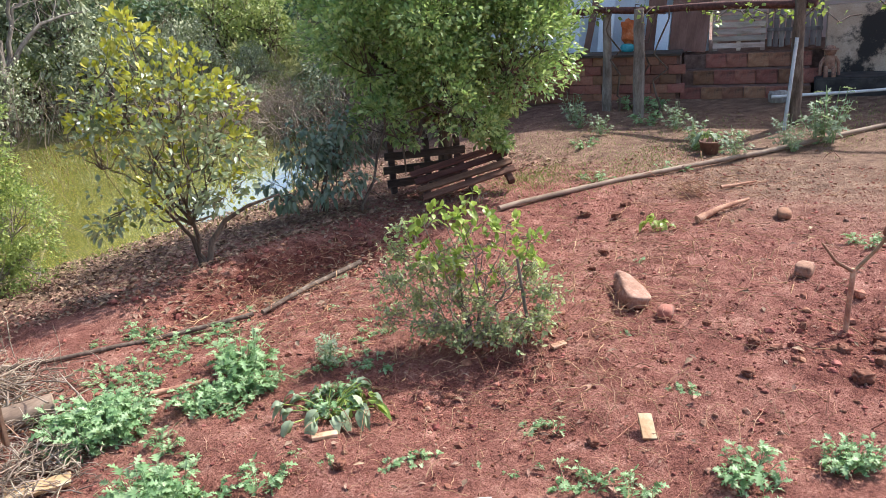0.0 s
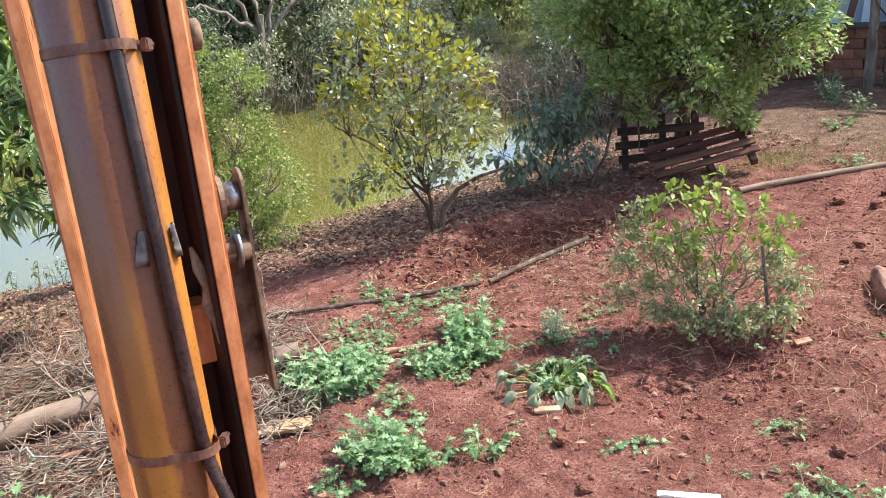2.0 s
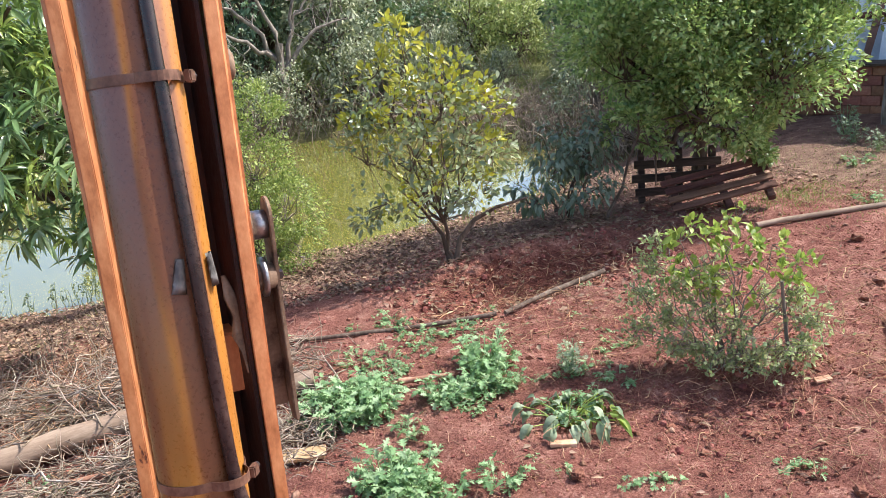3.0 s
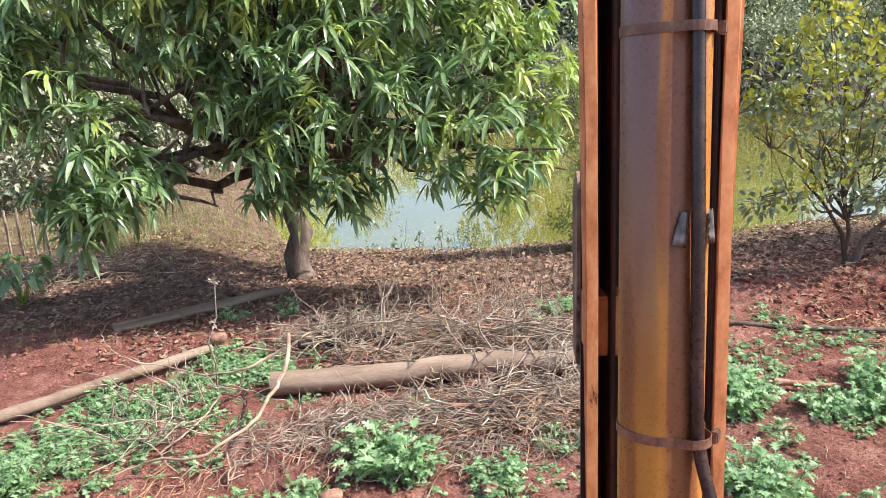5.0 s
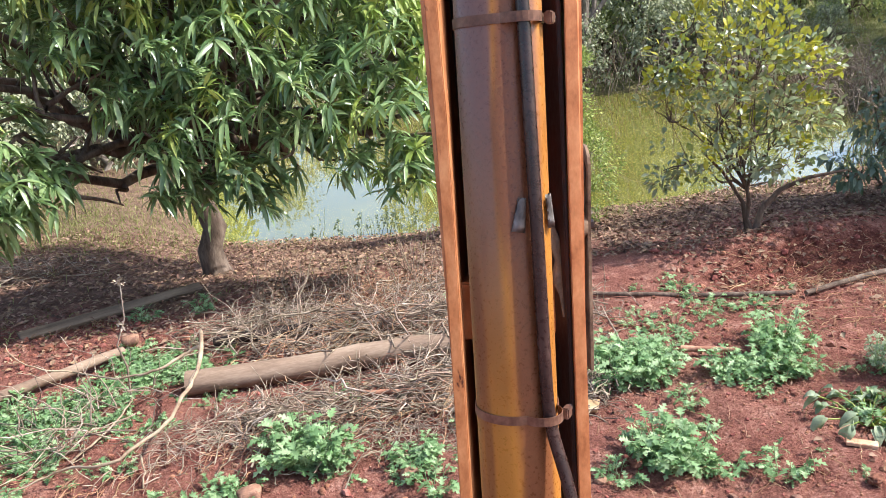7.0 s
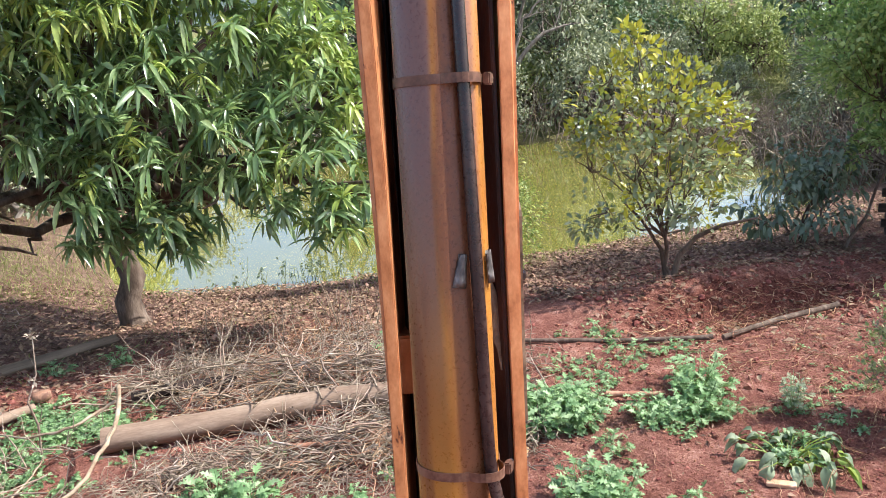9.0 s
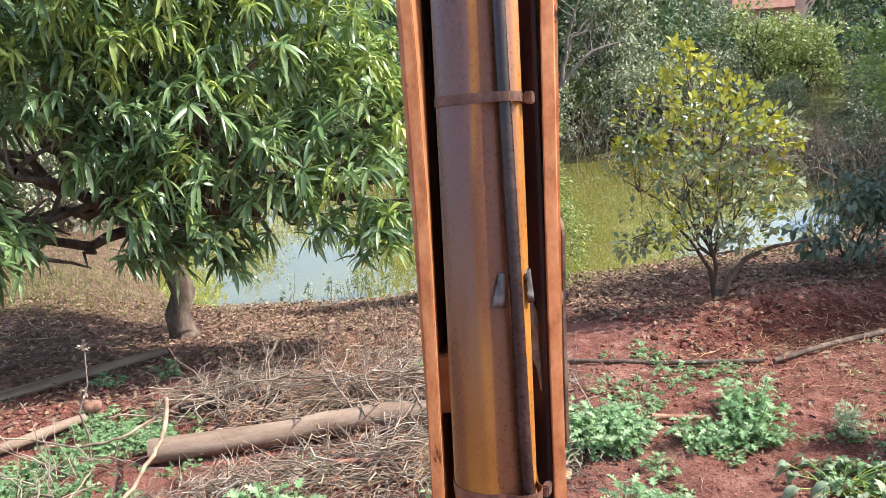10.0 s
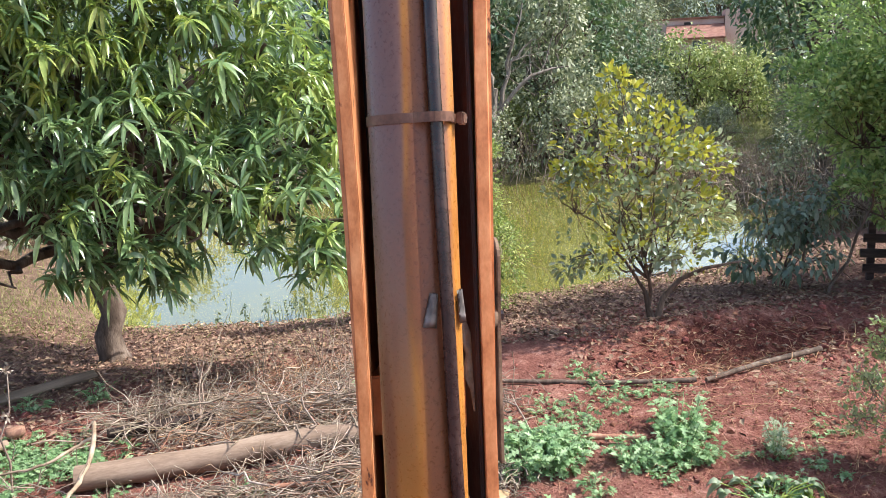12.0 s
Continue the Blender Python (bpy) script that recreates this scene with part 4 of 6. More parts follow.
def regrown_shrub():
    """A cut shrub: open limbs carrying sprays of small pale leaves, bare grey twigs and fresh shoots on top."""
    base = (3.45, 2.85, float(ground_z(3.45, 2.85)))
    low, vivid, stems = Build(), Build(), Build()
    rt, fw, o = np.array([0.64, -0.77, 0.0]), np.array([0.77, 0.64, 0.0]), np.array(base)

    def at(side, deep, h):
        return o + rt * side + fw * deep + (0, 0, h)

    def spray(c, w, count, per, size, build, up, start):
        for _ in range(count):
            e = c + rng.normal(0, w, 3) * (1, 1, 0.8)
            e[2] = max(e[2], o[2] + 0.03)
            a = start + (c - start) * rng.uniform(0.55, 1.0) + rng.normal(0, w * 0.5, 3)
            a[2] = max(a[2], o[2] + 0.01)
            tube(stems, bend(a, e, 4, 0.02, 0.008), np.linspace(0.0026, 0.001, 4), 3, False)
            s = rng.uniform(0.2, 1.05, per)[:, None]
            L = size * rng.uniform(0.6, 1.3, per)
            leaves(build, a + (e - a) * s + rng.normal(0, 0.013, (per, 3)), ball_dirs(per, up) + unit(e - a) * 0.4, L, L * rng.uniform(0.5, 0.68, per), SIMPLE, 0.05, 0.25, 0.5)

    # sprays of small leaves: side, depth, height, spread, number
    for side, deep, h, w, count in [(-0.42, 0.05, 0.56, 0.06, 12), (-0.46, 0.0, 0.38, 0.07, 16), (-0.33, 0.0, 0.26, 0.08, 20), (-0.40, 0.1, 0.69, 0.035, 6), (-0.27, 0.05, 0.46, 0.08, 18), (-0.12, -0.02, 0.32, 0.08, 18), (-0.24, -0.1, 0.13, 0.08, 22), (-0.05, -0.18, 0.10, 0.08, 24),
                                    (0.12, -0.16, 0.08, 0.08, 22), (0.28, -0.1, 0.11, 0.08, 22), (0.40, -0.04, 0.14, 0.06, 18), (0.41, 0.0, 0.30, 0.06, 18), (0.36, 0.06, 0.42, 0.05, 10), (-0.08, 0.1, 0.50, 0.07, 12), (0.06, -0.05, 0.24, 0.07, 12), (-0.48, -0.03, 0.16, 0.07, 12), (0.2, 0.12, 0.38, 0.06, 8)]:
        c = at(side, deep, h)
        root = at(side * 0.25, deep * 0.3, 0.0)
        p = bend(root, c, 7, 0.04, 0.018)
        tube(stems, p, np.linspace(0.0045, 0.002, 7), 5, False)
        spray(c, w * 1.1, round(count * 1.3), 12, 0.03, low, 0.35, p[3])
    # long limbs with bare grey twigs and bright shoots
    for side, deep, h, k in [(-0.26, 0.05, 0.70, 4), (-0.14, 0.08, 0.72, 5), (0.0, 0.05, 0.64, 4), (0.04, 0.02, 0.84, 2), (0.12, 0.05, 0.60, 4), (0.22, 0.0, 0.70, 4), (0.38, -0.02, 0.60, 4), (0.30, 0.05, 0.50, 4), (-0.06, -0.04, 0.47, 6), (0.08, 0.1, 0.36, 3), (-0.2, -0.05, 0.56, 3)]:
        e = at(side, deep, h)
        p = bend(at(side * 0.15, 0, 0), e, 8, 0.05, 0.022)
        tube(stems, p, np.linspace(0.0055, 0.002, 8), 6, False)
        for _ in range(5):
            q = p[rng.integers(4, 8)]
            tube(stems, bend(q, q + rng.normal(0, 0.07, 3) + (0, 0, 0.02), 5, 0, 0.012), np.linspace(0.0032, 0.0012, 5), 4, False)
        for _ in range(round(k * 1.6)):
            c = e + rng.normal(0, 0.055, 3)
            n = rng.integers(5, 9)
            L = rng.uniform(0.045, 0.08, n)
            leaves(vivid, c + rng.normal(0, 0.012, (n, 3)), ball_dirs(n, 0.6) + (0, 0, 0.3), L, L * 0.5, OVAL, 0.15, 0.3, 0.4)
    tube(stems, [(3.66, 2.56, 0.03), (3.63, 2.60, 0.3), (3.60, 2.62, 0.62)], [0.012, 0.011, 0.009], 7)
    t = thing("regrown_shrub", "cut shrub regrowing with small pale leaves and bright shoots", "shrub", Matrix.Translation(base))
    for nm, bd, mt in (("branchwork", stems, "grey_bark"), ("low_foliage", low, "shrub"), ("shoot_foliage", vivid, "shoot")):
        for arr in bd.v:
            arr -= o
        tagged(part(nm, bd.mesh(nm, M[mt]), t), kind="stuff")


regrown_shrub()


# ---------------------------------------------------------------- weeds
CUT = ((0.0, 0.05), (0.22, 0.07), (0.38, 0.75), (0.42, 0.16), (0.64, 1.0), (0.67, 0.18), (0.86, 0.55), (0.90, 0.2), (1.0, 0.05))


def weed_mesh(height, stalks, leaf, mat, spread_out=1.0):
    """A low weed: several leaning stalks, each with cut leaves of blunt lobes from its foot to its tip."""
    stems, b = Build(), Build()
    for i in range(stalks):
        a = i * 2.4 + rng.uniform(-0.5, 0.5)
        lean = spread_out * height * (0.15 + 0.85 * math.sqrt((i + 0.5) / stalks)) * rng.uniform(0.7, 1.2)
        tip = np.array([math.cos(a) * lean, math.sin(a) * lean, height * (1.05 - 0.5 * (lean / (spread_out * height * 1.1)) ** 2) * rng.uniform(0.7, 1.1)])
        p = bend((rng.normal(0, 0.012), rng.normal(0, 0.012), -0.03), tip, 5, -0.01, 0.006)
        tube(stems, p, np.linspace(0.003, 0.0015, 5), 4, False)
        for j in range(rng.integers(8, 13)):
            f = rng.uniform(0.3, 1.0)
            o = np.array([np.interp(f, np.linspace(0, 1, 5), p[:, k]) for k in range(3)])
            q = a + rng.normal(0, 1.1)
            d = unit(np.array([math.cos(q), math.sin(q), rng.uniform(-0.1, 0.9)]))
            L = leaf * rng.uniform(0.6, 1.15)
            leaves(b, [o], [d], L * 1.05, L * rng.uniform(0.5, 0.75), CUT, rng.uniform(0.1, 0.5), 0.3, 0.35)
    return stems.mesh("stem", M["weed"]), b.mesh("foliage", M[mat])


WEEDS = [weed_mesh(0.12, 8, 0.068, "weed", 1.0), weed_mesh(0.19, 20, 0.078, "weed", 1.0), weed_mesh(0.05, 4, 0.05, "weed", 1.2), weed_mesh(0.3, 12, 0.062, "pale_weed", 0.45), weed_mesh(0.08, 10, 0.06, "weed", 2.0)]


def weed(kind, x, y, scale=1.0):
    t = thing("weed", ("low bright green feathery weed growing in red soil", "bushy bright green feathery weed clump", "tiny green weed seedling on bare soil", "grey-green upright weed by the yard", "spreading green feathery weed in red soil")[kind], "weed", stand(x, y, -0.01, rng.uniform(0, 360)) @ Matrix.Scale(scale, 4), group="weeds on the soil")
    for nm, me in zip(("stem", "foliage"), WEEDS[kind]):
        tagged(part(nm, me, t), kind="stuff")


# patches: centre, half-sizes, count, kinds
PATCHES = [((1.45, 3.75), (0.16, 0.14), 7, (1, 1, 0)), ((1.68, 3.9), (0.18, 0.14), 8, (0, 1, 4)), ((1.85, 4.05), (0.2, 0.15), 6, (4, 0, 2)), ((2.05, 3.52), (0.24, 0.12), 10, (0, 1, 4)), ((2.0, 4.4), (0.2, 0.16), 6, (4, 2)), ((2.42, 3.78), (0.12, 0.12), 4, (0, 4)), ((2.5, 4.4), (0.3, 0.22), 12, (4, 2, 2)), ((2.3, 4.9), (0.2, 0.1), 4, (4, 2)),
           ((2.8, 3.3), (0.18, 0.2), 6, (2, 4)), ((1.45, 2.9), (0.08, 0.06), 4, (0, 1)), ((2.6, 3.05), (0.2, 0.15), 6, (2, 0)), ((3.2, 3.5), (0.4, 0.3), 5, (2, 2)),
           ((-1.2, 4.85), (0.3, 0.22), 34, (4, 0, 4)), ((-1.55, 4.5), (0.4, 0.3), 44, (4, 4, 0, 2)), ((-2.1, 4.2), (0.32, 0.3), 34, (4, 4, 0)), ((-1.75, 3.85), (0.3, 0.22), 28, (4, 0, 2)), ((-2.05, 3.62), (0.25, 0.18), 16, (4, 0, 1)), ((-1.3, 4.1), (0.2, 0.2), 12, (4, 2)), ((-0.95, 4.75), (0.14, 0.12), 8, (4, 0)),
           ((-0.2, 3.52), (0.08, 0.06), 4, (1, 1)), ((-0.62, 3.3), (0.2, 0.1), 9, (4, 0, 0)), ((0.08, 3.28), (0.22, 0.1), 10, (4, 0, 2)), ((0.35, 3.25), (0.15, 0.1), 6, (4, 0)), ((0.55, 3.42), (0.14, 0.1), 5, (2, 0)), ((0.9, 5.19), (0.2, 0.1), 4, (0, 2)), ((0.15, 5.0), (0.12, 0.08), 3, (0, 2)), ((-1.4, 5.85), (0.22, 0.08), 5, (0, 2)), ((0.75, 3.5), (0.1, 0.1), 3, (0, 2)), ((1.35, 5.1), (0.3, 0.15), 4, (2, 2))]
for (cx, cy), (sx, sy), count, kinds in PATCHES:
    for i in range(round(count * (1.0 if cx > 0.6 else 0.6 if cx > -0.9 else 0.75))):
        weed(kinds[i % len(kinds)], cx + sx * rng.normal(0, 0.7), cy + sy * rng.normal(0, 0.7), rng.uniform(0.5, 1.1))
for kind, x, y, s in [(1, 2.40, 3.75, 1.15), (1, 1.42, 3.72, 1.1), (1, 1.58, 3.86, 1.0), (1, 1.40, 2.92, 0.95), (0, 1.53, 2.87, 0.9), (0, 1.63, 2.82, 0.8), (0, 1.83, 2.73, 1.0), (0, 1.70, 3.40, 0.8), (3, 2.75, 3.37, 0.7), (3, 2.84, 3.48, 0.65), (2, 2.30, 2.37, 1), (2, 2.36, 2.32, 0.9), (2, 2.44, 2.26, 1.1), (2, 2.96, 2.06, 1.1), (2, 3.05, 1.95, 1.1), (4, 2.75, 1.68, 0.9), (4, 2.80, 1.58, 0.8), (0, 1.14, 2.90, 0.9), (2, 1.7, 3.14, 1), (2, 1.72, 3.2, 0.9), (2, 2.12, 2.61, 0.8), (0, 3.22, 1.03, 1.1), (0, 3.16, 1.08, 0.8), (1, 3.60, 0.73, 0.75), (0, 3.56, 0.80, 0.9), (0, 2.85, 1.38, 0.8), (4, 3.10, 0.95, 0.9), (2, 3.7, 1.6, 1.0), (2, 3.68, 1.66, 0.8), (1, -0.24, 3.47, 1.25), (1, -0.12, 3.42, 0.95), (1, -0.3, 3.55, 1.0), (2, 5.18, 2.79, 0.8), (0, 6.3, 1.59, 1), (2, 4.2, 3.1, 0.8),
                      (3, 9.0, 3.3, 1.3), (3, 8.85, 3.15, 1.0), (3, 9.25, 4.75, 1.2), (3, 8.7, 4.2, 1.2), (3, 8.3, 3.55, 1.2), (3, 9.3, 6.3, 1.4), (3, 8.9, 5.9, 1.2), (0, 9.5, 5.3, 1.6), (3, 9.36, 2.98, 2.2), (3, 9.3, 3.1, 1.7), (4, 8.5, 3.9, 1.3), (4, 7.6, 3.9, 1.2), (4, 6.9, 4.3, 1.1), (2, 9.3, 4.0, 1.5), (4, 8.1, 5.3, 1.3), (3, 8.6, 5.4, 1.0), (0, 10.3, 6.0, 1.7), (0, 10.4, 5.7, 1.7)]:
    weed(kind, x, y, s)

for _ in range(24):
    x, y = rng.uniform(1.0, 4.2), rng.uniform(1.3, 5.1)
    weed(2, x, y, rng.uniform(0.35, 0.8))
for _ in range(22):
    weed((2, 4)[rng.integers(2)], rng.uniform(-2.6, 1.0), rng.uniform(3.0, 4.4), rng.uniform(0.4, 0.9))


def broad_plant(name, label, x, y, spread_out, n, leaf, mat, height):
    b, s = Build(), Build()
    for i in range(n):
        a = i * 2.4
        o = np.array([math.cos(a), math.sin(a), 0]) * spread_out * rng.uniform(0.15, 0.6) + (0, 0, height * rng.uniform(0.4, 1))
        tube(s, [(0, 0, -0.02), o * (0.6, 0.6, 0.8), o], 0.004, 4, False)
        leaves(b, o + rng.normal(0, 0.01, (3, 3)), unit(np.array([math.cos(a), math.sin(a), 0.2]) + rng.normal(0, 0.45, (3, 3))), leaf * rng.uniform(0.7, 1.1, 3), leaf * 0.42, LANCE, 0.75, 0.25, 0.4)
    t = thing(name, label, "plant", stand(x, y))
    part("stem", s.mesh("stem", M["shoot"]), t)
    part("foliage", b.mesh("foliage", M[mat]), t)


broad_plant("wilted_plant", "uprooted wilting plant lying on red soil", 2.42, 2.98, 0.40, 20, 0.115, "pale_weed", 0.13)
broad_plant("wilted_plant", "green broad-leaved plant lying beside the wilted one", 2.55, 2.85, 0.22, 4, 0.11, "shoot", 0.12)
broad_plant("seedling", "yellow-green seedling on bare red soil", 5.9, 3.05, 0.16, 8, 0.11, "shoot", 0.1)
broad_plant("yard_plant", "dark leafy plant under the mango tree", -3.35, 6.75, 0.4, 18, 0.16, "mango", 0.45)


# ---------------------------------------------------------------- timber on the ground
def rod(name, label, category, pts, r0, r1, mat, sides=14, rough=0.05, lift=0.0):
    """A pole or log laid through ground points."""
    p = np.array([(x, y, float(ground_z(x, y)) + z) for x, y, z in pts])
    t = np.linspace(0, 1, len(p))
    n = 14
    q = np.stack([np.interp(np.linspace(0, 1, n), t, p[:, i]) for i in range(3)], 1)
    for _ in range(2):
        q[1:-1] = (q[:-2] + 2 * q[1:-1] + q[2:]) / 4
    q[1:-1] += rng.normal(0, r0 * 0.06, (n - 2, 3))
    return thing(name, label, category, data=tube(Build(), q, np.linspace(r0, r1, n), sides, True, rough).mesh(name, M[mat]))


rod("log", "smooth grey-tan fallen log lying in brush", "log", [(-0.92, 4.45, 0.07), (-0.02, 4.42, 0.075), (0.5, 4.40, 0.08), (0.91, 4.34, 0.08), (1.47, 4.15, 0.07)], 0.072, 0.07, "log", 22, 0.025)
rod("pole", "long weathered wooden pole on the weeds", "pole", [(-3.4, 3.83, 0.05), (-2.5, 4.39, 0.06), (-1.9, 4.77, 0.07), (-1.41, 5.11, 0.06)], 0.042, 0.03, "log", 12)
rod("pole", "thin weathered pole lying along the yard edge", "pole", [(5.6, 4.48, 0.03), (5.79, 4.45, 0.03), (7.14, 4.0, 0.03), (8.35, 3.42, 0.03), (10.32, 2.72, 0.04), (11.6, 2.2, 0.04)], 0.025, 0.024, "log", 10)
rod("pole", "grey stick pole lying across the red bank", "pole", [(3.0, 4.43, 0.03), (3.5, 4.55, 0.05), (4.12, 4.70, 0.06)], 0.016, 0.022, "bark", 10)
rod("pole", "thin dark pole lying among weeds", "pole", [(0.9, 5.25, 0.03), (1.9, 4.85, 0.03), (2.45, 4.65, 0.03), (2.95, 4.47, 0.03)], 0.014, 0.018, "bark", 9)
rod("branch", "broken brown branch lying on soil", "branch", [(6.23, 2.87, 0.03), (6.5, 2.80, 0.05), (6.85, 2.72, 0.04)], 0.034, 0.012, "straw", 8, 0.15)
rod("branch", "dry stick lying on soil", "branch", [(7.1, 3.1, 0.03), (7.5, 2.95, 0.04)], 0.016, 0.01, "straw", 7, 0.15)
rod("branch", "short brown stick among the weeds", "branch", [(1.86, 3.82, 0.05), (2.12, 3.72, 0.06)], 0.02, 0.015, "straw", 8, 0.15)
rod("branch", "dark charred log end in the brush", "branch", [(-0.82, 5.03, 0.04), (-0.5, 5.02, 0.05), (-0.17, 5.01, 0.06)], 0.03, 0.042, "dark_wood", 12, 0.08)
rod("branch", "dry branch by the log", "branch", [(0.1, 3.95, 0.06), (0.45, 3.85, 0.1), (0.75, 3.8, 0.06)], 0.016, 0.009, "straw", 8, 0.12)


def plank(name, label, a, c, w, h, mat, lean=0.0):
    a = np.array([a[0], a[1], float(ground_z(*a[:2])) + a[2]])
    c = np.array([c[0], c[1], float(ground_z(*c[:2])) + c[2]])
    d = c - a
    L = float(np.linalg.norm(d))
    bm = box_bm(0, L, -w / 2, w / 2, -h / 2, h / 2, min(w, h) * 0.12)
    rot = Vector(d).to_track_quat("X", "Z").to_matrix().to_4x4()
    return thing(name, label, "plank", Matrix.Translation(a) @ rot @ pose(0, 0, 0, lean), bm_mesh(name, bm, M[mat]))


plank("plank", "old grey board lying under the mango tree", (-2.25, 5.70, 0.03), (-1.08, 6.46, 0.04), 0.09, 0.03, "plank", 25)
plank("plank", "broken brown board piece on the soil", (1.0, 3.62, 0.03), (1.26, 3.48, 0.03), 0.09, 0.02, "chip", 8)
plank("plank", "pale wood slab under the wilted plant", (2.20, 2.83, 0.02), (2.31, 2.76, 0.02), 0.04, 0.02, "chip", 5)
plank("plastic_strip", "white plastic strip half buried in soil", (2.2, 1.98, 0.02), (2.38, 1.80, 0.02), 0.035, 0.012, "pvc", 5)
plank("wood_chip", "pale split wood piece standing in soil", (3.2, 1.52, 0.01), (3.28, 1.60, 0.07), 0.07, 0.014, "chip", 10)
plank("wood_chip", "orange-tan bark chip on soil", (3.64, 2.42, 0.02), (3.73, 2.39, 0.02), 0.04, 0.015, "chip", 10)


def smooth_line(pts, n):
    p = np.array(pts)
    q = np.stack([np.interp(np.linspace(0, 1, n), np.linspace(0, 1, len(p)), p[:, i]) for i in range(3)], 1)
    q[1:-1] = (q[:-2] + 2 * q[1:-1] + q[2:]) / 4
    q[1:-1] += rng.normal(0, 0.003, (n - 2, 3))
    return q


def dead_branch():
    """A pale forked branch with thin grey side twigs, propped in the weeds."""
    z = lambda x, y, h: (x, y, float(terrain(x, y)) + h)
    t = thing("dead_branch", "pale barkless forked branch propped over the weeds", "branch")
    b = Build()
    tube(b, smooth_line([z(-0.79, 4.48, 0.36), z(-0.76, 4.11, 0.33), z(-0.80, 3.90, 0.30), z(-0.84, 3.81, 0.28), z(-0.89, 3.63, 0.25), z(-0.97, 3.61, 0.22), z(-1.09, 3.48, 0.19), z(-1.22, 3.50, 0.16), z(-1.35, 3.61, 0.13), z(-1.43, 3.61, 0.11), z(-1.56, 3.59, 0.08), z(-1.73, 3.55, 0.05)], 34), np.linspace(0.0125, 0.004, 34), 9, True, 0.14)
    tube(b, smooth_line([z(-0.80, 4.42, 0.30), z(-0.89, 4.42, 0.27), z(-1.00, 4.33, 0.24), z(-1.11, 4.33, 0.22), z(-1.28, 4.38, 0.19), z(-1.60, 4.66, 0.16)], 20), np.linspace(0.010, 0.0055, 20), 8, True, 0.14)
    tube(b, smooth_line([z(-1.60, 4.66, 0.16), z(-1.78, 4.60, 0.24), z(-1.91, 4.66, 0.32), z(-1.94, 4.67, 0.40)], 12), np.linspace(0.005, 0.0025, 12), 6, True, 0.1)
    tube(b, smooth_line([z(-1.19, 4.27, 0.12), z(-1.21, 4.15, 0.10), z(-1.32, 3.89, 0.08), z(-1.41, 3.77, 0.06)], 12), np.linspace(0.004, 0.007, 12), 7, True, 0.1)
    tube(b, smooth_line([z(-1.05, 3.68, 0.08), z(-1.02, 3.58, 0.06), z(-1.01, 3.46, 0.03)], 8), np.linspace(0.006, 0.004, 8), 6, True, 0.1)
    part("stem", b.mesh("stem", M["pale_branch"]), t)
    b = Build()
    for _ in range(42):
        a = np.array(z(rng.uniform(-1.7, -1.0), rng.uniform(3.7, 4.3), 0.14))
        e = a + (rng.normal(-0.15, 0.25), rng.normal(0, 0.22), rng.uniform(-0.1, 0.3))
        tube(b, bend(a, e, 6, 0.03, 0.018), np.linspace(0.004, 0.0015, 6), 5, False)
    tagged(part("branchwork", b.mesh("branchwork", M["twig"]), t), kind="stuff")


dead_branch()
fb = Build()
tube(fb, [(-1.25, 4.45, 0.0), (-1.22, 4.42, 0.25), (-1.24, 4.40, 0.4), (-1.17, 4.4, 0.55), (-1.15, 4.4, 0.75)], [0.006, 0.006, 0.005, 0.004, 0.003], 6)
leaves(fb, rng.normal(0, 0.012, (26, 3)) + (-1.15, 4.4, 0.77), ball_dirs(26, 0.6), 0.03, 0.016, SIMPLE, 0.2)
leaves(fb, rng.normal(0, 0.012, (14, 3)) + (-1.19, 4.4, 0.52), ball_dirs(14, 0.6), 0.03, 0.014, SIMPLE, 0.2)
thing("seed_stalk", "dry stalk with grey fluffy seed heads", "stalk", data=fb.mesh("seed_stalk", M["twig"]))


# ---------------------------------------------------------------- loose cover
def twig_heap(name, label, areas, mat, kind="stuff", forks=0):
    """Dry twigs strewn over areas: centre, half-sizes, number, length, height of the heap, thickness; forks: side twigs on each."""
    b = Build()
    for cx, cy, sx, sy, n, length, high, r in areas:
        for _ in range(n):
            x, y = cx + rng.normal(0, sx * 0.55), cy + rng.normal(0, sy * 0.55)
            a = rng.uniform(0, np.pi)
            L = length * rng.uniform(0.4, 1.2)
            z = float(terrain(x, y)) + rng.uniform(0.0, high) * math.exp(-((x - cx) / sx) ** 2 - ((y - cy) / sy) ** 2) + 0.02
            d = np.array([math.cos(a), math.sin(a), rng.normal(0, 0.2)]) * L * 0.5
            p = bend(np.array([x, y, z]) - d, np.array([x, y, z]) + d, 7, rng.normal(0, 0.04), L * 0.03)
            k = rng.uniform(0.5, 1.3)
            tube(b, p, np.linspace(r, r * 0.35, 7) * k, 4, False)
            for _ in range(forks):
                q = p[rng.integers(2, 6)]
                tube(b, bend(q, q + d * rng.uniform(0.3, 0.7) + rng.normal(0, L * 0.14, 3) + (0, 0, L * 0.06), 5, 0, L * 0.02), np.linspace(r * 0.5, r * 0.2, 5) * k, 4, False)
    return thing(name, label, "brush", data=b.mesh(name, M[mat]), kind=kind)


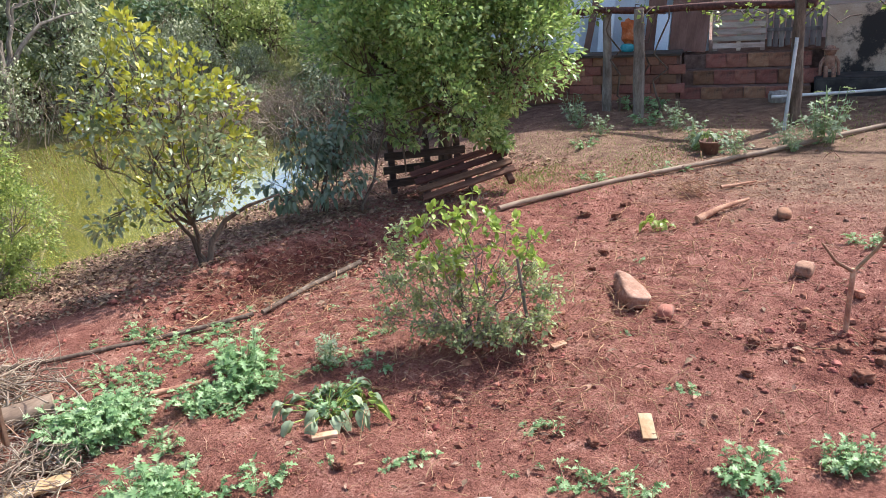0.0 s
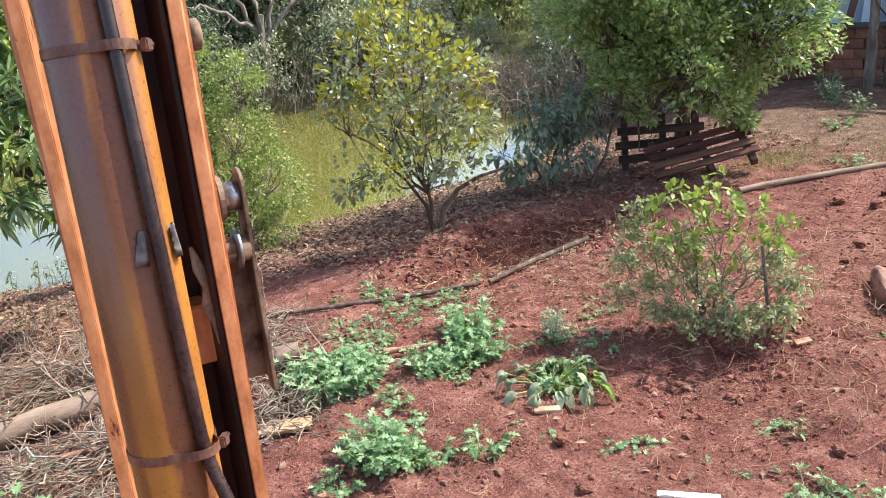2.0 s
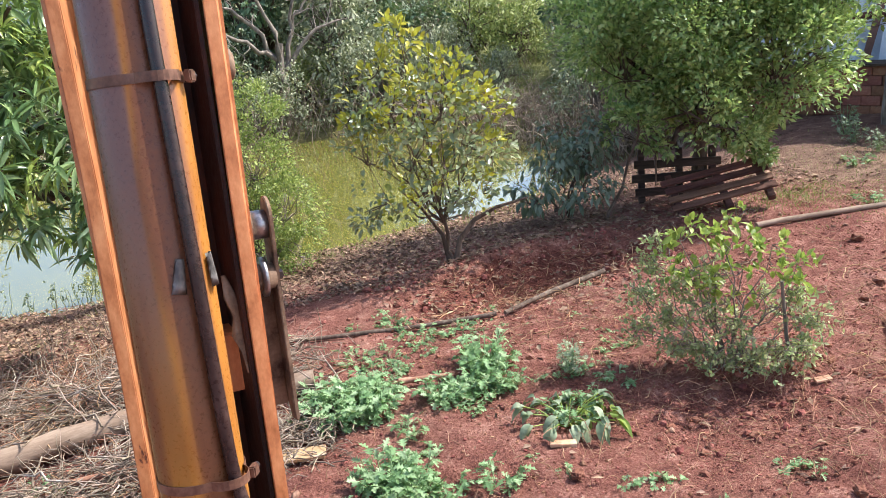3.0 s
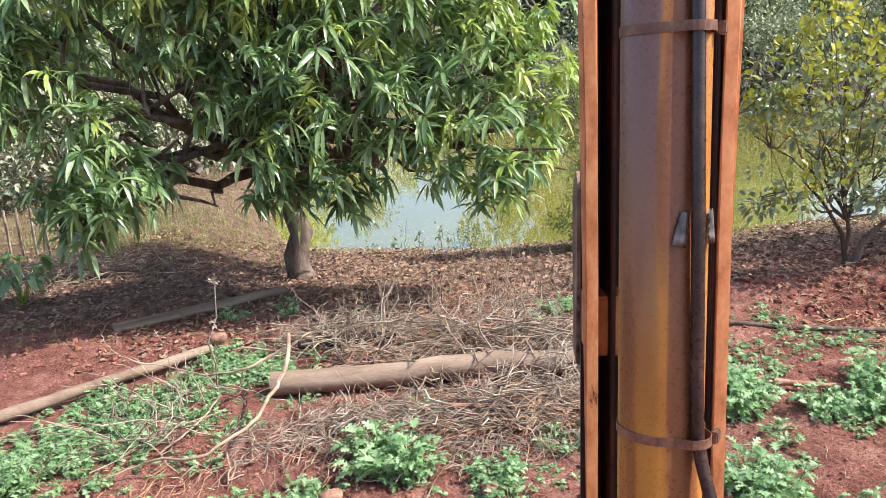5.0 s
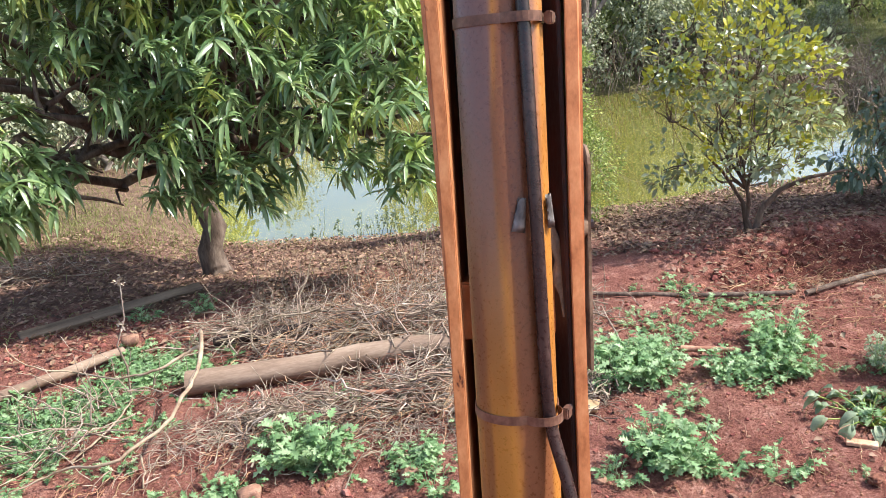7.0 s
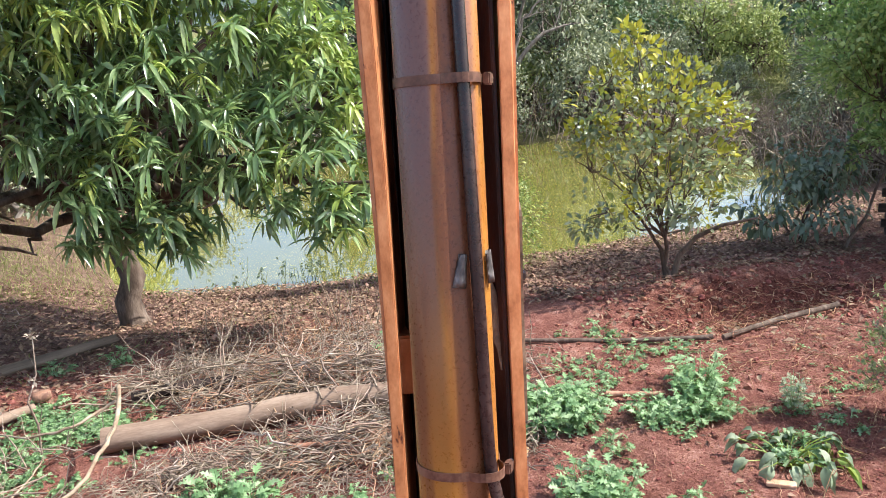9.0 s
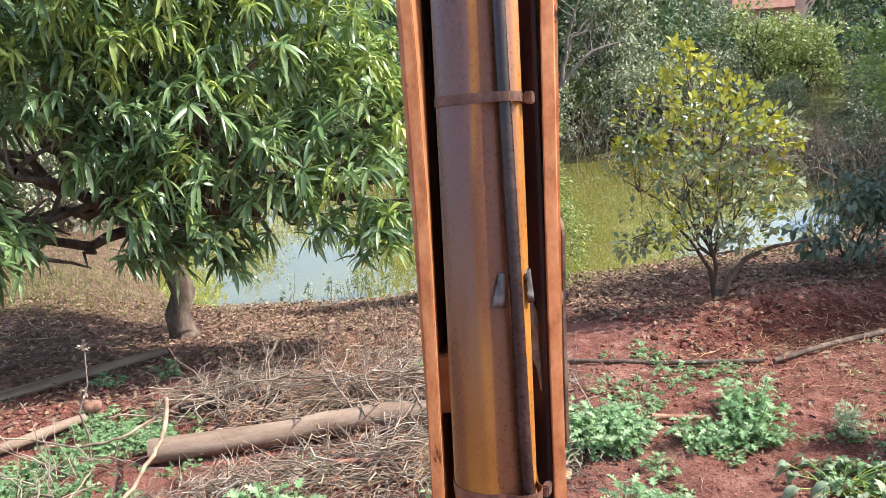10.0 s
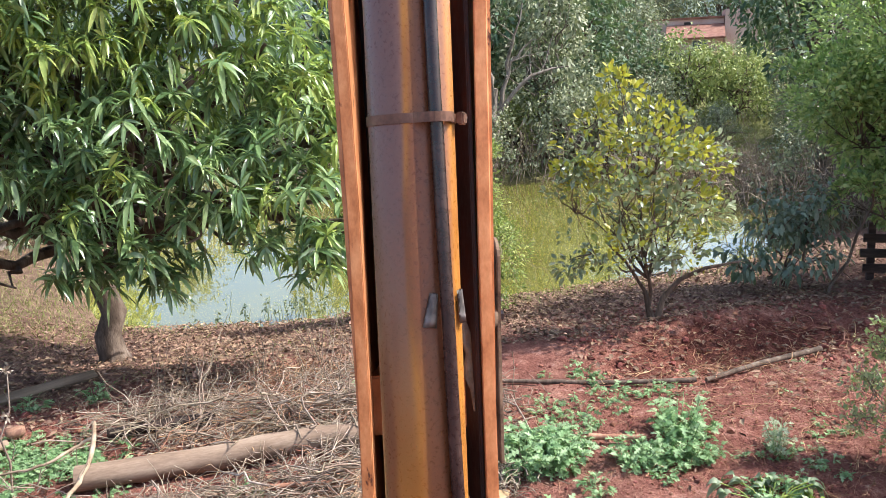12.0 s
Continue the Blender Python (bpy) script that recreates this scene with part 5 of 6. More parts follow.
twig_heap("brush_branches", "dead grey branches tangled over the brush pile", [(0.25, 4.8, 0.75, 0.35, 70, 0.8, 0.22, 0.0075), (0.8, 4.7, 0.5, 0.3, 40, 0.7, 0.2, 0.007), (-0.35, 5.0, 0.35, 0.3, 24, 0.7, 0.24, 0.0065), (0.45, 3.95, 0.5, 0.2, 40, 0.55, 0.14, 0.0065), (-0.3, 3.95, 0.5, 0.2, 26, 0.5, 0.12, 0.006), (1.2, 4.4, 0.4, 0.4, 36, 0.6, 0.16, 0.0065), (-1.4, 4.0, 0.4, 0.3, 18, 0.6, 0.12, 0.004)], "twig", forks=3)
twig_heap("brush_pile", "heap of dry grey twigs and stalks on soil", [(0.3, 4.75, 0.75, 0.4, 280, 0.45, 0.12, 0.004), (0.75, 4.35, 0.55, 0.35, 300, 0.42, 0.12, 0.004), (-0.35, 3.85, 0.45, 0.22, 320, 0.36, 0.1, 0.004), (0.55, 3.85, 0.45, 0.22, 360, 0.38, 0.1, 0.004), (1.25, 4.6, 0.45, 0.4, 320, 0.36, 0.12, 0.004), (-0.5, 5.2, 0.55, 0.3, 200, 0.5, 0.14, 0.004), (0.3, 3.5, 0.6, 0.2, 220, 0.28, 0.05, 0.003), (0.6, 5.4, 0.7, 0.3, 220, 0.36, 0.08, 0.003), (1.2, 3.75, 0.3, 0.25, 200, 0.32, 0.08, 0.004), (-0.85, 3.75, 0.3, 0.25, 140, 0.3, 0.05, 0.003)], "twig")
twig_heap("straw_heap", "pale straw and reddish stalks among the twigs", [(0.3, 4.8, 0.8, 0.45, 300, 0.4, 0.16, 0.003), (0.6, 3.8, 0.5, 0.25, 240, 0.32, 0.1, 0.0028), (1.2, 4.4, 0.4, 0.4, 160, 0.3, 0.1, 0.0028), (0.3, 5.6, 0.8, 0.3, 240, 0.3, 0.06, 0.003), (-0.4, 3.7, 0.5, 0.2, 160, 0.28, 0.06, 0.0025)], "straw")
twig_heap("dry_roots", "scattered dry roots and straw on red soil", [(2.8, 2.6, 1.6, 1.3, 700, 0.2, 0.015, 0.002), (3.4, 2.0, 0.6, 0.5, 110, 0.25, 0.02, 0.0028), (4.0, 2.3, 0.6, 0.5, 70, 0.25, 0.02, 0.0028), (5.2, 2.6, 1.8, 1.2, 700, 0.3, 0.015, 0.0032), (3.2, 4.0, 1.2, 0.6, 160, 0.25, 0.02, 0.0022), (-1.3, 3.4, 0.7, 0.4, 160, 0.25, 0.03, 0.003), (3.3, 1.2, 0.9, 0.6, 130, 0.18, 0.01, 0.002), (7.0, 3.3, 1.0, 0.6, 90, 0.3, 0.02, 0.004), (3.6, 4.95, 1.0, 0.4, 170, 0.3, 0.03, 0.003), (3.3, 3.9, 0.8, 0.4, 70, 0.3, 0.03, 0.0025), (6.85, 3.28, 0.16, 0.12, 60, 0.3, 0.12, 0.004)], "straw")
twig_heap("thin_stalks", "dry upright stalks near the pond bank", [(0.3, 6.3, 0.9, 0.3, 40, 0.4, 0.1, 0.003), (-3.2, 7.6, 1.0, 0.5, 260, 0.45, 0.2, 0.005)], "twig")
us = Build()
for _ in range(110):
    x, y = rng.normal(0.3, 0.6), rng.normal(5.5, 0.5)
    z = float(ground_z(x, y))
    tube(us, bend((x, y, z - 0.02), (x + rng.normal(0, 0.07), y + rng.normal(0, 0.05), z + rng.uniform(0.12, 0.4)), 4, 0, 0.012), np.linspace(0.0035, 0.0015, 4), 4, False)
thing("dead_stalks", "standing dead weed stalks on the bank", "stalks", data=us.mesh("dead_stalks", M["twig"]), kind="stuff")


def scatter_leaves(name, label, areas, mat, size):
    b = Build()
    for x0, x1, y0, y1, n in areas:
        x, y = rng.uniform(x0, x1, n), rng.uniform(y0, y1, n)
        keep = ground_z(x, y) > -0.64
        x, y = x[keep], y[keep]
        p = np.stack([x, y, ground_z(x, y) + rng.uniform(0.004, 0.03, len(x))], 1)
        d = rng.normal(0, 1, (len(x), 3)) * (1, 1, 0.25)
        L = size * rng.uniform(0.4, 1.25, len(x))
        leaves(b, p, d, L, L * rng.uniform(0.3, 0.55, len(x)), SIMPLE, 0.1, 0.5, 0.35)
    return thing(name, label, "leaf litter", data=b.mesh(name, M[mat]), kind="stuff")


scatter_leaves("leaf_litter", "dry brown fallen leaves on the shaded bank", [(-4.0, 0.2, 5.9, 9.3, 9000), (-0.6, 2.5, 5.6, 8.6, 6500), (2.2, 5.2, 5.5, 8.3, 7500), (5.0, 7.5, 5.0, 8.6, 3500), (-2.2, 1.5, 5.0, 6.0, 1500), (1.0, 6.5, 1.0, 5.2, 500), (2.6, 5.2, 3.9, 4.7, 250), (2.4, 5.2, 4.7, 5.6, 900), (6.5, 10.5, 2.5, 7.0, 700), (-7, -3.8, 5, 12, 2500), (-0.6, 1.6, 4.7, 6.0, 2600), (-0.6, 1.2, 3.6, 4.3, 500)], "litter", 0.058)


def scatter_clods(name, label, areas, mat, seed_flat=0.75):
    """Clods and pebbles: knocked-about lumps bedded in the ground."""
    b = Build()
    g = (1 + 5 ** 0.5) / 2
    ico = unit(np.array([(-1, g, 0), (1, g, 0), (-1, -g, 0), (1, -g, 0), (0, -1, g), (0, 1, g), (0, -1, -g), (0, 1, -g), (g, 0, -1), (g, 0, 1), (-g, 0, -1), (-g, 0, 1)]))
    fc = np.array([(0, 11, 5), (0, 5, 1), (0, 1, 7), (0, 7, 10), (0, 10, 11), (1, 5, 9), (5, 11, 4), (11, 10, 2), (10, 7, 6), (7, 1, 8), (3, 9, 4), (3, 4, 2), (3, 2, 6), (3, 6, 8), (3, 8, 9), (4, 9, 5), (2, 4, 11), (6, 2, 10), (8, 6, 7), (9, 8, 1)])
    for x0, x1, y0, y1, n, small, large in areas:
        x, y = rng.uniform(x0, x1, n), rng.uniform(y0, y1, n)
        s = small * (large / small) ** (rng.random(n) ** 6.5)
        v = ico[None] * (1 + rng.uniform(-0.32, 0.32, (n, 12, 1))) * (s[:, None, None] * np.array([1, 1, seed_flat]) * rng.uniform(0.7, 1.3, (n, 1, 3)))
        a = rng.uniform(0, 6.28, n)
        ca, sa = np.cos(a)[:, None], np.sin(a)[:, None]
        v = np.stack([v[..., 0] * ca - v[..., 1] * sa, v[..., 0] * sa + v[..., 1] * ca, v[..., 2]], -1)
        v += np.stack([x, y, ground_z(x, y) + s * 0.2], 1)[:, None]
        b.add(v.reshape(-1, 3), (fc[None] + (np.arange(n) * 12)[:, None, None]).reshape(-1, 3))
    return thing(name, label, "soil clods", data=b.mesh(name, M[mat], False), kind="stuff")


scatter_clods("soil_clods", "crumbled red soil clods and pebbles", [(1.0, 5.0, 0.7, 3.6, 5500, 0.003, 0.018), (3.5, 8.0, 0.8, 4.5, 3000, 0.004, 0.018), (-2.4, 1.5, 2.6, 5.4, 3800, 0.004, 0.02), (1.5, 4.5, 3.5, 5.2, 2200, 0.004, 0.022), (-3.0, -1.0, 5.0, 5.9, 900, 0.006, 0.035), (2.6, 4.0, 2.2, 3.2, 1200, 0.005, 0.03), (4.3, 5.4, 0.8, 1.6, 450, 0.006, 0.04), (2.4, 4.9, 4.4, 5.6, 2200, 0.004, 0.035)], "clod")
scatter_clods("soil_crumbs", "fine red soil crumbs and grit", [(1.0, 4.6, 0.7, 4.4, 15000, 0.0025, 0.012), (-2.2, 1.2, 2.5, 4.8, 6000, 0.0025, 0.012), (4.4, 8.5, 0.8, 4.6, 9000, 0.004, 0.016)], "clod")
scatter_clods("pale_pebbles", "pale pebbles and brick crumbs on soil", [(1.2, 5.0, 0.8, 4.0, 900, 0.004, 0.022), (4.5, 8.5, 0.8, 4.4, 350, 0.006, 0.025), (-2.0, 1.5, 2.8, 5.0, 250, 0.006, 0.03)], "stone")


def grass_tufts(areas):
    b = Build()
    for cx, cy, sx, sy, n, h in areas:
        x, y = cx + rng.normal(0, sx, n), cy + rng.normal(0, sy, n)
        p = np.stack([x, y, ground_z(x, y) - 0.01], 1)
        leaves(b, p, rng.normal(0, 0.5, (n, 3)) + (0, 0, 1.0), h * rng.uniform(0.5, 1.2, n), 0.008, SIMPLE, 0.3, 0.1)
    thing("grass", "thin yellow-green grass along the yard edge", "grass", data=b.mesh("grass", M["grass"]), kind="stuff")


grass_tufts([(6.6, 4.9, 0.35, 0.2, 900, 0.10), (7.2, 4.3, 0.6, 0.2, 900, 0.07), (8.6, 4.3, 0.8, 0.35, 1000, 0.08), (8.2, 5.4, 0.7, 0.5, 700, 0.08), (10.5, 3.0, 0.8, 0.3, 700, 0.08), (0.0, 6.6, 0.8, 0.3, 300, 0.08), (2.2, 7.6, 0.7, 0.3, 900, 0.14), (3.6, 7.7, 0.9, 0.25, 700, 0.10), (-2.6, 5.9, 0.7, 0.3, 500, 0.09), (-4.5, 10.5, 1.5, 1.5, 5000, 0.2), (-3.0, 9.6, 0.9, 0.6, 3500, 0.14), (-2.2, 8.9, 0.6, 0.35, 1200, 0.1), (5.4, 7.4, 0.6, 0.5, 500, 0.14), (0.2, 8.6, 1.0, 0.15, 400, 0.12), (10.2, 13.0, 0.9, 1.6, 3500, 0.35), (12.0, 17.5, 1.6, 1.6, 3000, 0.45), (14.5, 22.0, 1.8, 1.5, 2000, 0.5)])
sp = Build()
for _ in range(26):
    x, y = rng.normal(0.35, 0.45), rng.normal(9.0, 0.12)
    h = rng.uniform(0.1, 0.32)
    tube(sp, bend((x, y, -0.66), (x + rng.normal(0, 0.04), y, -0.62 + h), 4, 0, 0.01), np.linspace(0.005, 0.002, 4), 4, False)
    k = int(4 + h * 30)
    leaves(sp, np.stack([np.full(k, x), np.full(k, y), -0.6 + h * rng.uniform(0.2, 1, k)], 1) + rng.normal(0, 0.015, (k, 3)), ball_dirs(k, 0.5), 0.05, 0.022, SIMPLE, 0.2)
thing("shore_sprigs", "dark leafy sprigs standing at the water's edge", "water plants", data=sp.mesh("shore_sprigs", M["far_a"]), kind="stuff")


# ---------------------------------------------------------------- stones and bricks on the soil
def rock(name, label, m, size, mat, cuts=2, seed=0, rough=0.16):
    """A knocked-about, roughly squared lump."""
    bm = bmesh.new()
    bmesh.ops.create_icosphere(bm, subdivisions=cuts + 1, radius=0.55)
    for v in bm.verts:
        q = Vector([math.copysign(abs(c / 0.55) ** 0.6 * 0.5, c) for c in v.co])
        w = q * 3.0 + Vector((seed, seed * 1.7, 0))
        q *= 1 + rough * noise.noise(w) + rough * 0.6 * noise.noise(w * 2.7)
        v.co = Vector((q.x * size[0], q.y * size[1], q.z * size[2]))
    return thing(name, label, "stone", m, bm_mesh(name, bm, M[mat], True))


bm = bmesh.new()
bmesh.ops.create_icosphere(bm, subdivisions=4, radius=1)
for v in bm.verts:
    q = Vector([math.copysign(abs(c) ** 0.5, c) for c in v.co])
    q *= 1 + 0.16 * noise.noise(q * 1.6 + Vector((4, 1, 2))) + 0.05 * noise.noise(q * 5.0)
    v.co = Vector((q.x * 0.27, q.y * (0.085 - 0.035 * q.x), q.z * (0.105 + 0.03 * q.x)))
thing("boulder", "long buff angular rock tilted in red soil", "stone", stand(4.58, 2.50, 0.05, 50, 10, 6) @ Matrix.Scale(0.86, 4), bm_mesh("boulder", bm, M["buff"], True))
rock("brick_piece", "broken red brick piece beside the rock", stand(4.47, 2.16, 0.03, 20), (0.13, 0.1, 0.08), "brick", 1, 5, 0.08)
rock("brick_piece", "red brick half lying on the soil", stand(6.65, 2.33, 0.03, 30), (0.19, 0.11, 0.07), "brick", 1, 6, 0.05)
rock("brick_piece", "pale pink stone at the pole end", stand(-1.38, 5.2, 0.08, 20), (0.12, 0.08, 0.07), "stone", 1, 17, 0.1)
rock("stone", "pale buff stone among weeds", stand(0.24, 3.17, 0.02, 30), (0.09, 0.07, 0.05), "stone", 1, 19, 0.1)
rock("soil_lump", "orange lump of dry soil", stand(-0.5, 3.25, 0.03, 10), (0.11, 0.08, 0.06), "stone", 2, 21, 0.2)
rock("brick_piece", "red brick fragment standing in soil", stand(6.6, 1.5, 0.05, 70, 20), (0.12, 0.1, 0.12), "brick", 1, 7, 0.06)
rock("stone", "round grey-brown stone on the soil", stand(5.55, 1.73, 0.03, 10), (0.17, 0.12, 0.09), "stone", 2, 9, 0.14)
for i, (x, y, s) in enumerate([(4.05, 1.43, 0.12), (4.42, 1.57, 0.12), (5.2, 3.1, 0.12), (4.9, 3.0, 0.09), (6.0, 3.5, 0.14), (2.15, 2.55, 0.1), (3.02, 1.72, 0.1), (4.5, 1.9, 0.08), (2.0, 2.2, 0.1), (1.25, 2.95, 0.09), (-0.85, 3.25, 0.12), (0.25, 3.15, 0.08), (5.9, 3.75, 0.16), (6.3, 3.6, 0.14), (4.8, 1.0, 0.16), (4.65, 1.15, 0.12), (4.95, 1.05, 0.14), (4.35, 0.95, 0.16), (-1.95, 5.35, 0.12), (3.9, 1.85, 0.07)]):
    rock("soil_lump", "hard lump of dug red soil", stand(x, y, s * 0.15, i * 40), (s * 0.6, s * 0.48, s * 0.38), "clod", 3, i + 11, 0.4)

sb = Build()
sz = float(ground_z(4.92, 1.24))
tube(sb, [(4.92, 1.24, sz - 0.05), (4.92, 1.235, sz + 0.2), (4.93, 1.23, sz + 0.42)], [0.018, 0.016, 0.015], 8, True, 0.1)
tube(sb, [(4.93, 1.23, sz + 0.40), (4.86, 1.31, sz + 0.47), (4.82, 1.38, sz + 0.58)], [0.012, 0.010, 0.006], 7, True, 0.1)
tube(sb, [(4.93, 1.23, sz + 0.40), (5.0, 1.15, sz + 0.52), (5.05, 1.06, sz + 0.68), (5.08, 1.0, sz + 0.78)], [0.013, 0.011, 0.009, 0.005], 7, True, 0.1)
thing("stick_sapling", "bare forked brown sapling planted in soil", "sapling", data=sb.mesh("stick_sapling", M["straw"]))


# ---------------------------------------------------------------- pallets under the citrus tree
def pallet(name, label, m, width, boards, height, mat, gap):
    t = thing(name, label, "pallet", m, group="pallets under the tree")
    for i in range(boards):
        z = i * gap
        part("board", bm_mesh("board", box_bm(0, width, -0.012, 0.012, z, z + height, 0.003), M[mat]), t, "", pose(rng.uniform(-0.02, 0.02), 0, 0, 0, rng.uniform(-1.5, 1.5), 0))
    for x in (0.05, width * 0.5, width - 0.1):
        part("post", bm_mesh("post", box_bm(x, x + 0.06, 0.014, 0.08, -0.08, boards * gap + 0.04, 0.004), M[mat]), t)
    return t


pallet("wooden_pallet", "dark weathered pallet standing on edge under the tree", stand(5.6, 5.98, 0.08, -32, -6), 0.85, 3, 0.08, "dark_wood", 0.14)
pallet("wooden_pallet", "reddish broken pallet leaning against the trunk", stand(5.45, 5.3, 0.04, -33, -58, -11), 0.95, 4, 0.07, "red_wood", 0.11)


# ---------------------------------------------------------------- house across the yard
HOUSE = Matrix(((0.4202, 0.9074, 0, 11.15), (-0.9074, 0.4202, 0, 5.75), (0, 0, 1, 0.06), (0, 0, 0, 1)))
# local axes of the house: x along the front, y into the house


def brick_run(parent, x0, x1, z0, rows, w, h, y, depth, mat="brick"):
    me = bm_mesh("brick", box_bm(-w / 2 + 0.003, w / 2 - 0.003, 0, depth, 0.003, h - 0.003, 0.006), M[mat])
    for r in range(rows):
        x = x0 + (w / 2 if r % 2 else 0)
        while x < x1 - w * 0.3:
            part("brick", me, parent, "", pose(x + w / 2 + rng.uniform(-0.006, 0.006), y + rng.uniform(-0.012, 0.004), z0 + r * h, 0, 0, rng.uniform(-1, 1)))
            x += w


wall = thing("wall_terrace", "low terrace wall of rough red clay blocks", "wall", HOUSE, bm_mesh("wall_terrace", box_bm(-3.4, 0.0, 0.02, 0.4, -0.3, 0.66), M["mortar"]), kind="structure")
brick_run(wall, -3.4, -0.03, 0.0, 5, 0.24, 0.135, -0.02, 0.1)
part("coping", bm_mesh("coping", box_bm(-3.42, 0.02, -0.06, 0.42, 0.665, 0.70, 0.006), M["dark_wood"]), wall)
steps = thing("garden_steps", "three stained steps of red clay blocks", "steps", HOUSE, kind="structure")
for i in range(3):
    part("step_core", bm_mesh("step_core", box_bm(0.02, 1.75, 0.02 + 0.28 * i, 1.4, -0.3 if i == 0 else 0.2 * i - 0.02, 0.2 * i + 0.195, 0.004), M["mortar"]), steps)
    brick_run(steps, 0.01 + 0.16 * i, 1.78, 0.2 * i, 1, 0.29, 0.2, 0.28 * i - 0.01, 0.1)
part("platform", bm_mesh("platform", box_bm(-3.4, 6.0, 0.9, 6.0, -0.3, 0.59), M["mortar"]), steps)


def slat_panel(name, label, x0, x1, z0, z1, y, n, upright, mat, rails):
    t = thing(name, label, "fence", HOUSE)
    for i in range(n):
        if upright:
            w = (x1 - x0) / n
            bm = box_bm(x0 + i * w + 0.008, x0 + (i + 1) * w - 0.008, y, y + 0.02, z0 + rng.uniform(-0.02, 0.02), z1 + rng.uniform(-0.05, 0.05), 0.003)
        else:
            h = (z1 - z0) / n
            bm = box_bm(x0, x1, y, y + 0.02, z0 + i * h + 0.012, z0 + (i + 1) * h - 0.016, 0.003)
        part("slat", bm_mesh("slat", bm, M[mat]), t)
    for k in range(rails):
        if upright:
            z = z0 + (k + 0.5) * (z1 - z0) / rails
            bm = box_bm(x0, x1, y - 0.024, y - 0.002, z, z + 0.05, 0.003)
        else:
            x = x0 + k * (x1 - x0 - 0.06) / (rails - 1)
            bm = box_bm(x, x + 0.06, y + 0.022, y + 0.08, z0 - 0.03, z1, 0.003)
        part("rail", bm_mesh("rail", bm, M[mat]), t)


slat_panel("pallet_gate", "grey pallet used as a gate above the steps", 0.42, 1.14, 0.66, 1.75, 0.62, 11, False, "pale_slat", 3)
slat_panel("slat_fence", "fence of upright grey slats", 1.16, 1.90, 0.66, 1.55, 0.7, 9, True, "grey_wood", 2)
thing("wall_yard", "stained plaster wall blackened at its foot", "wall", HOUSE, bm_mesh("wall_yard", box_bm(1.95, 6.5, 0.6, 0.8, -0.2, 1.22, 0.01), M["plaster"]), kind="structure")
thing("ledge", "dark concrete ledge along the wall", "ledge", HOUSE, bm_mesh("ledge", box_bm(1.80, 6.5, 0.05, 0.6, -0.2, 0.30, 0.02), M["darkened"]), kind="structure")
thing("wall_house", "pale blue sheet-clad house wall", "wall", HOUSE, bm_mesh("wall_house", box_bm(-3.4, 0.35, 1.0, 1.15, 0.3, 2.94, 0.005), M["sheet"]), kind="structure")
# out-of-view slab, added to keep the house front and yard in shade
thing("porch_roof", "unseen slab added to shade the house front", "roof", HOUSE, bm_mesh("porch_roof", box_bm(-3.6, 6.6, 0.1, 2.8, 2.95, 3.0, 0.005), M["sheet"]), kind="structure")
thing("wall_back", "plain house wall behind the fence", "wall", HOUSE, bm_mesh("wall_back", box_bm(0.35, 6.5, 2.4, 2.6, 0.3, 2.94, 0.005), M["pink"]), kind="structure")
for x, w, h, mat, lean, lab in ((-1.72, 0.14, 0.95, "sheet", 4, "white"), (-1.5, 0.10, 0.95, "door_brown", 10, "brown"), (-1.28, 0.22, 0.95, "sheet", 3, "white"), (-0.58, 0.26, 1.0, "door_brown", 5, "brown"), (-0.42, 0.2, 0.55, "sheet", 4, "white"), (-0.2, 0.26, 1.1, "door_brown", 3, "dark brown"), (0.02, 0.3, 1.1, "door_brown", 6, "dark brown")):
    thing("leaning_board", lab + " board leaning against the house wall", "board", HOUSE @ pose(x, 0.62 - 0.05 * (x > -0.5), 0.66, -12, lean, 0), bm_mesh("leaning_board", box_bm(0, w, 0, 0.02, 0, h, 0.003), M[mat]), group="boards against the wall")
rock("cloth_bundle", "bundled orange and white cloth on the wall", HOUSE @ pose(-0.72, 0.45, 0.98, 0, 0, 0), (0.3, 0.16, 0.34), "orange_cloth", 3, 31, 0.35)
rock("plastic_basin", "teal plastic tub on the wall", HOUSE @ pose(-0.78, 0.3, 0.76, 0, 0, 0), (0.2, 0.12, 0.12), "teal", 2, 33, 0.08)
rock("cement_lump", "grey lump of rubble by the steps", HOUSE @ pose(1.33, -0.35, 0.1, 0, 0, 20), (0.26, 0.2, 0.22), "grey_wood", 2, 35, 0.2)


def garden_figure():
    """A small pale seated garden figure in one plain mesh."""
    b = Build()
    tube(b, [(0, 0, 0.1), (0, 0, 0.16), (0, 0, 0.26), (0, 0, 0.3)], [0.06, 0.075, 0.07, 0.04], 14)
    tube(b, [(0, 0, 0.27), (0, 0, 0.30), (0, 0, 0.36), (0, 0, 0.40), (0, 0, 0.42)], [0.03, 0.07, 0.085, 0.06, 0.02], 14)
    tube(b, [(0, 0, 0.36), (0, 0, 0.37)], [0.11, 0.10], 16)
    for s in (-1, 1):
        tube(b, [(0.06 * s, 0, 0.26), (0.11 * s, -0.02, 0.18), (0.12 * s, -0.05, 0.02)], [0.026, 0.025, 0.022], 8)
        tube(b, [(0.04 * s, 0, 0.12), (0.05 * s, -0.12, 0.10), (0.05 * s, -0.13, 0.0)], [0.035, 0.03, 0.028], 8)
    thing("garden_statue", "small weathered pale garden statue on the ledge", "statue", HOUSE @ pose(1.98, 0.22, 0.30), b.mesh("garden_statue", M["stone"]))


garden_figure()


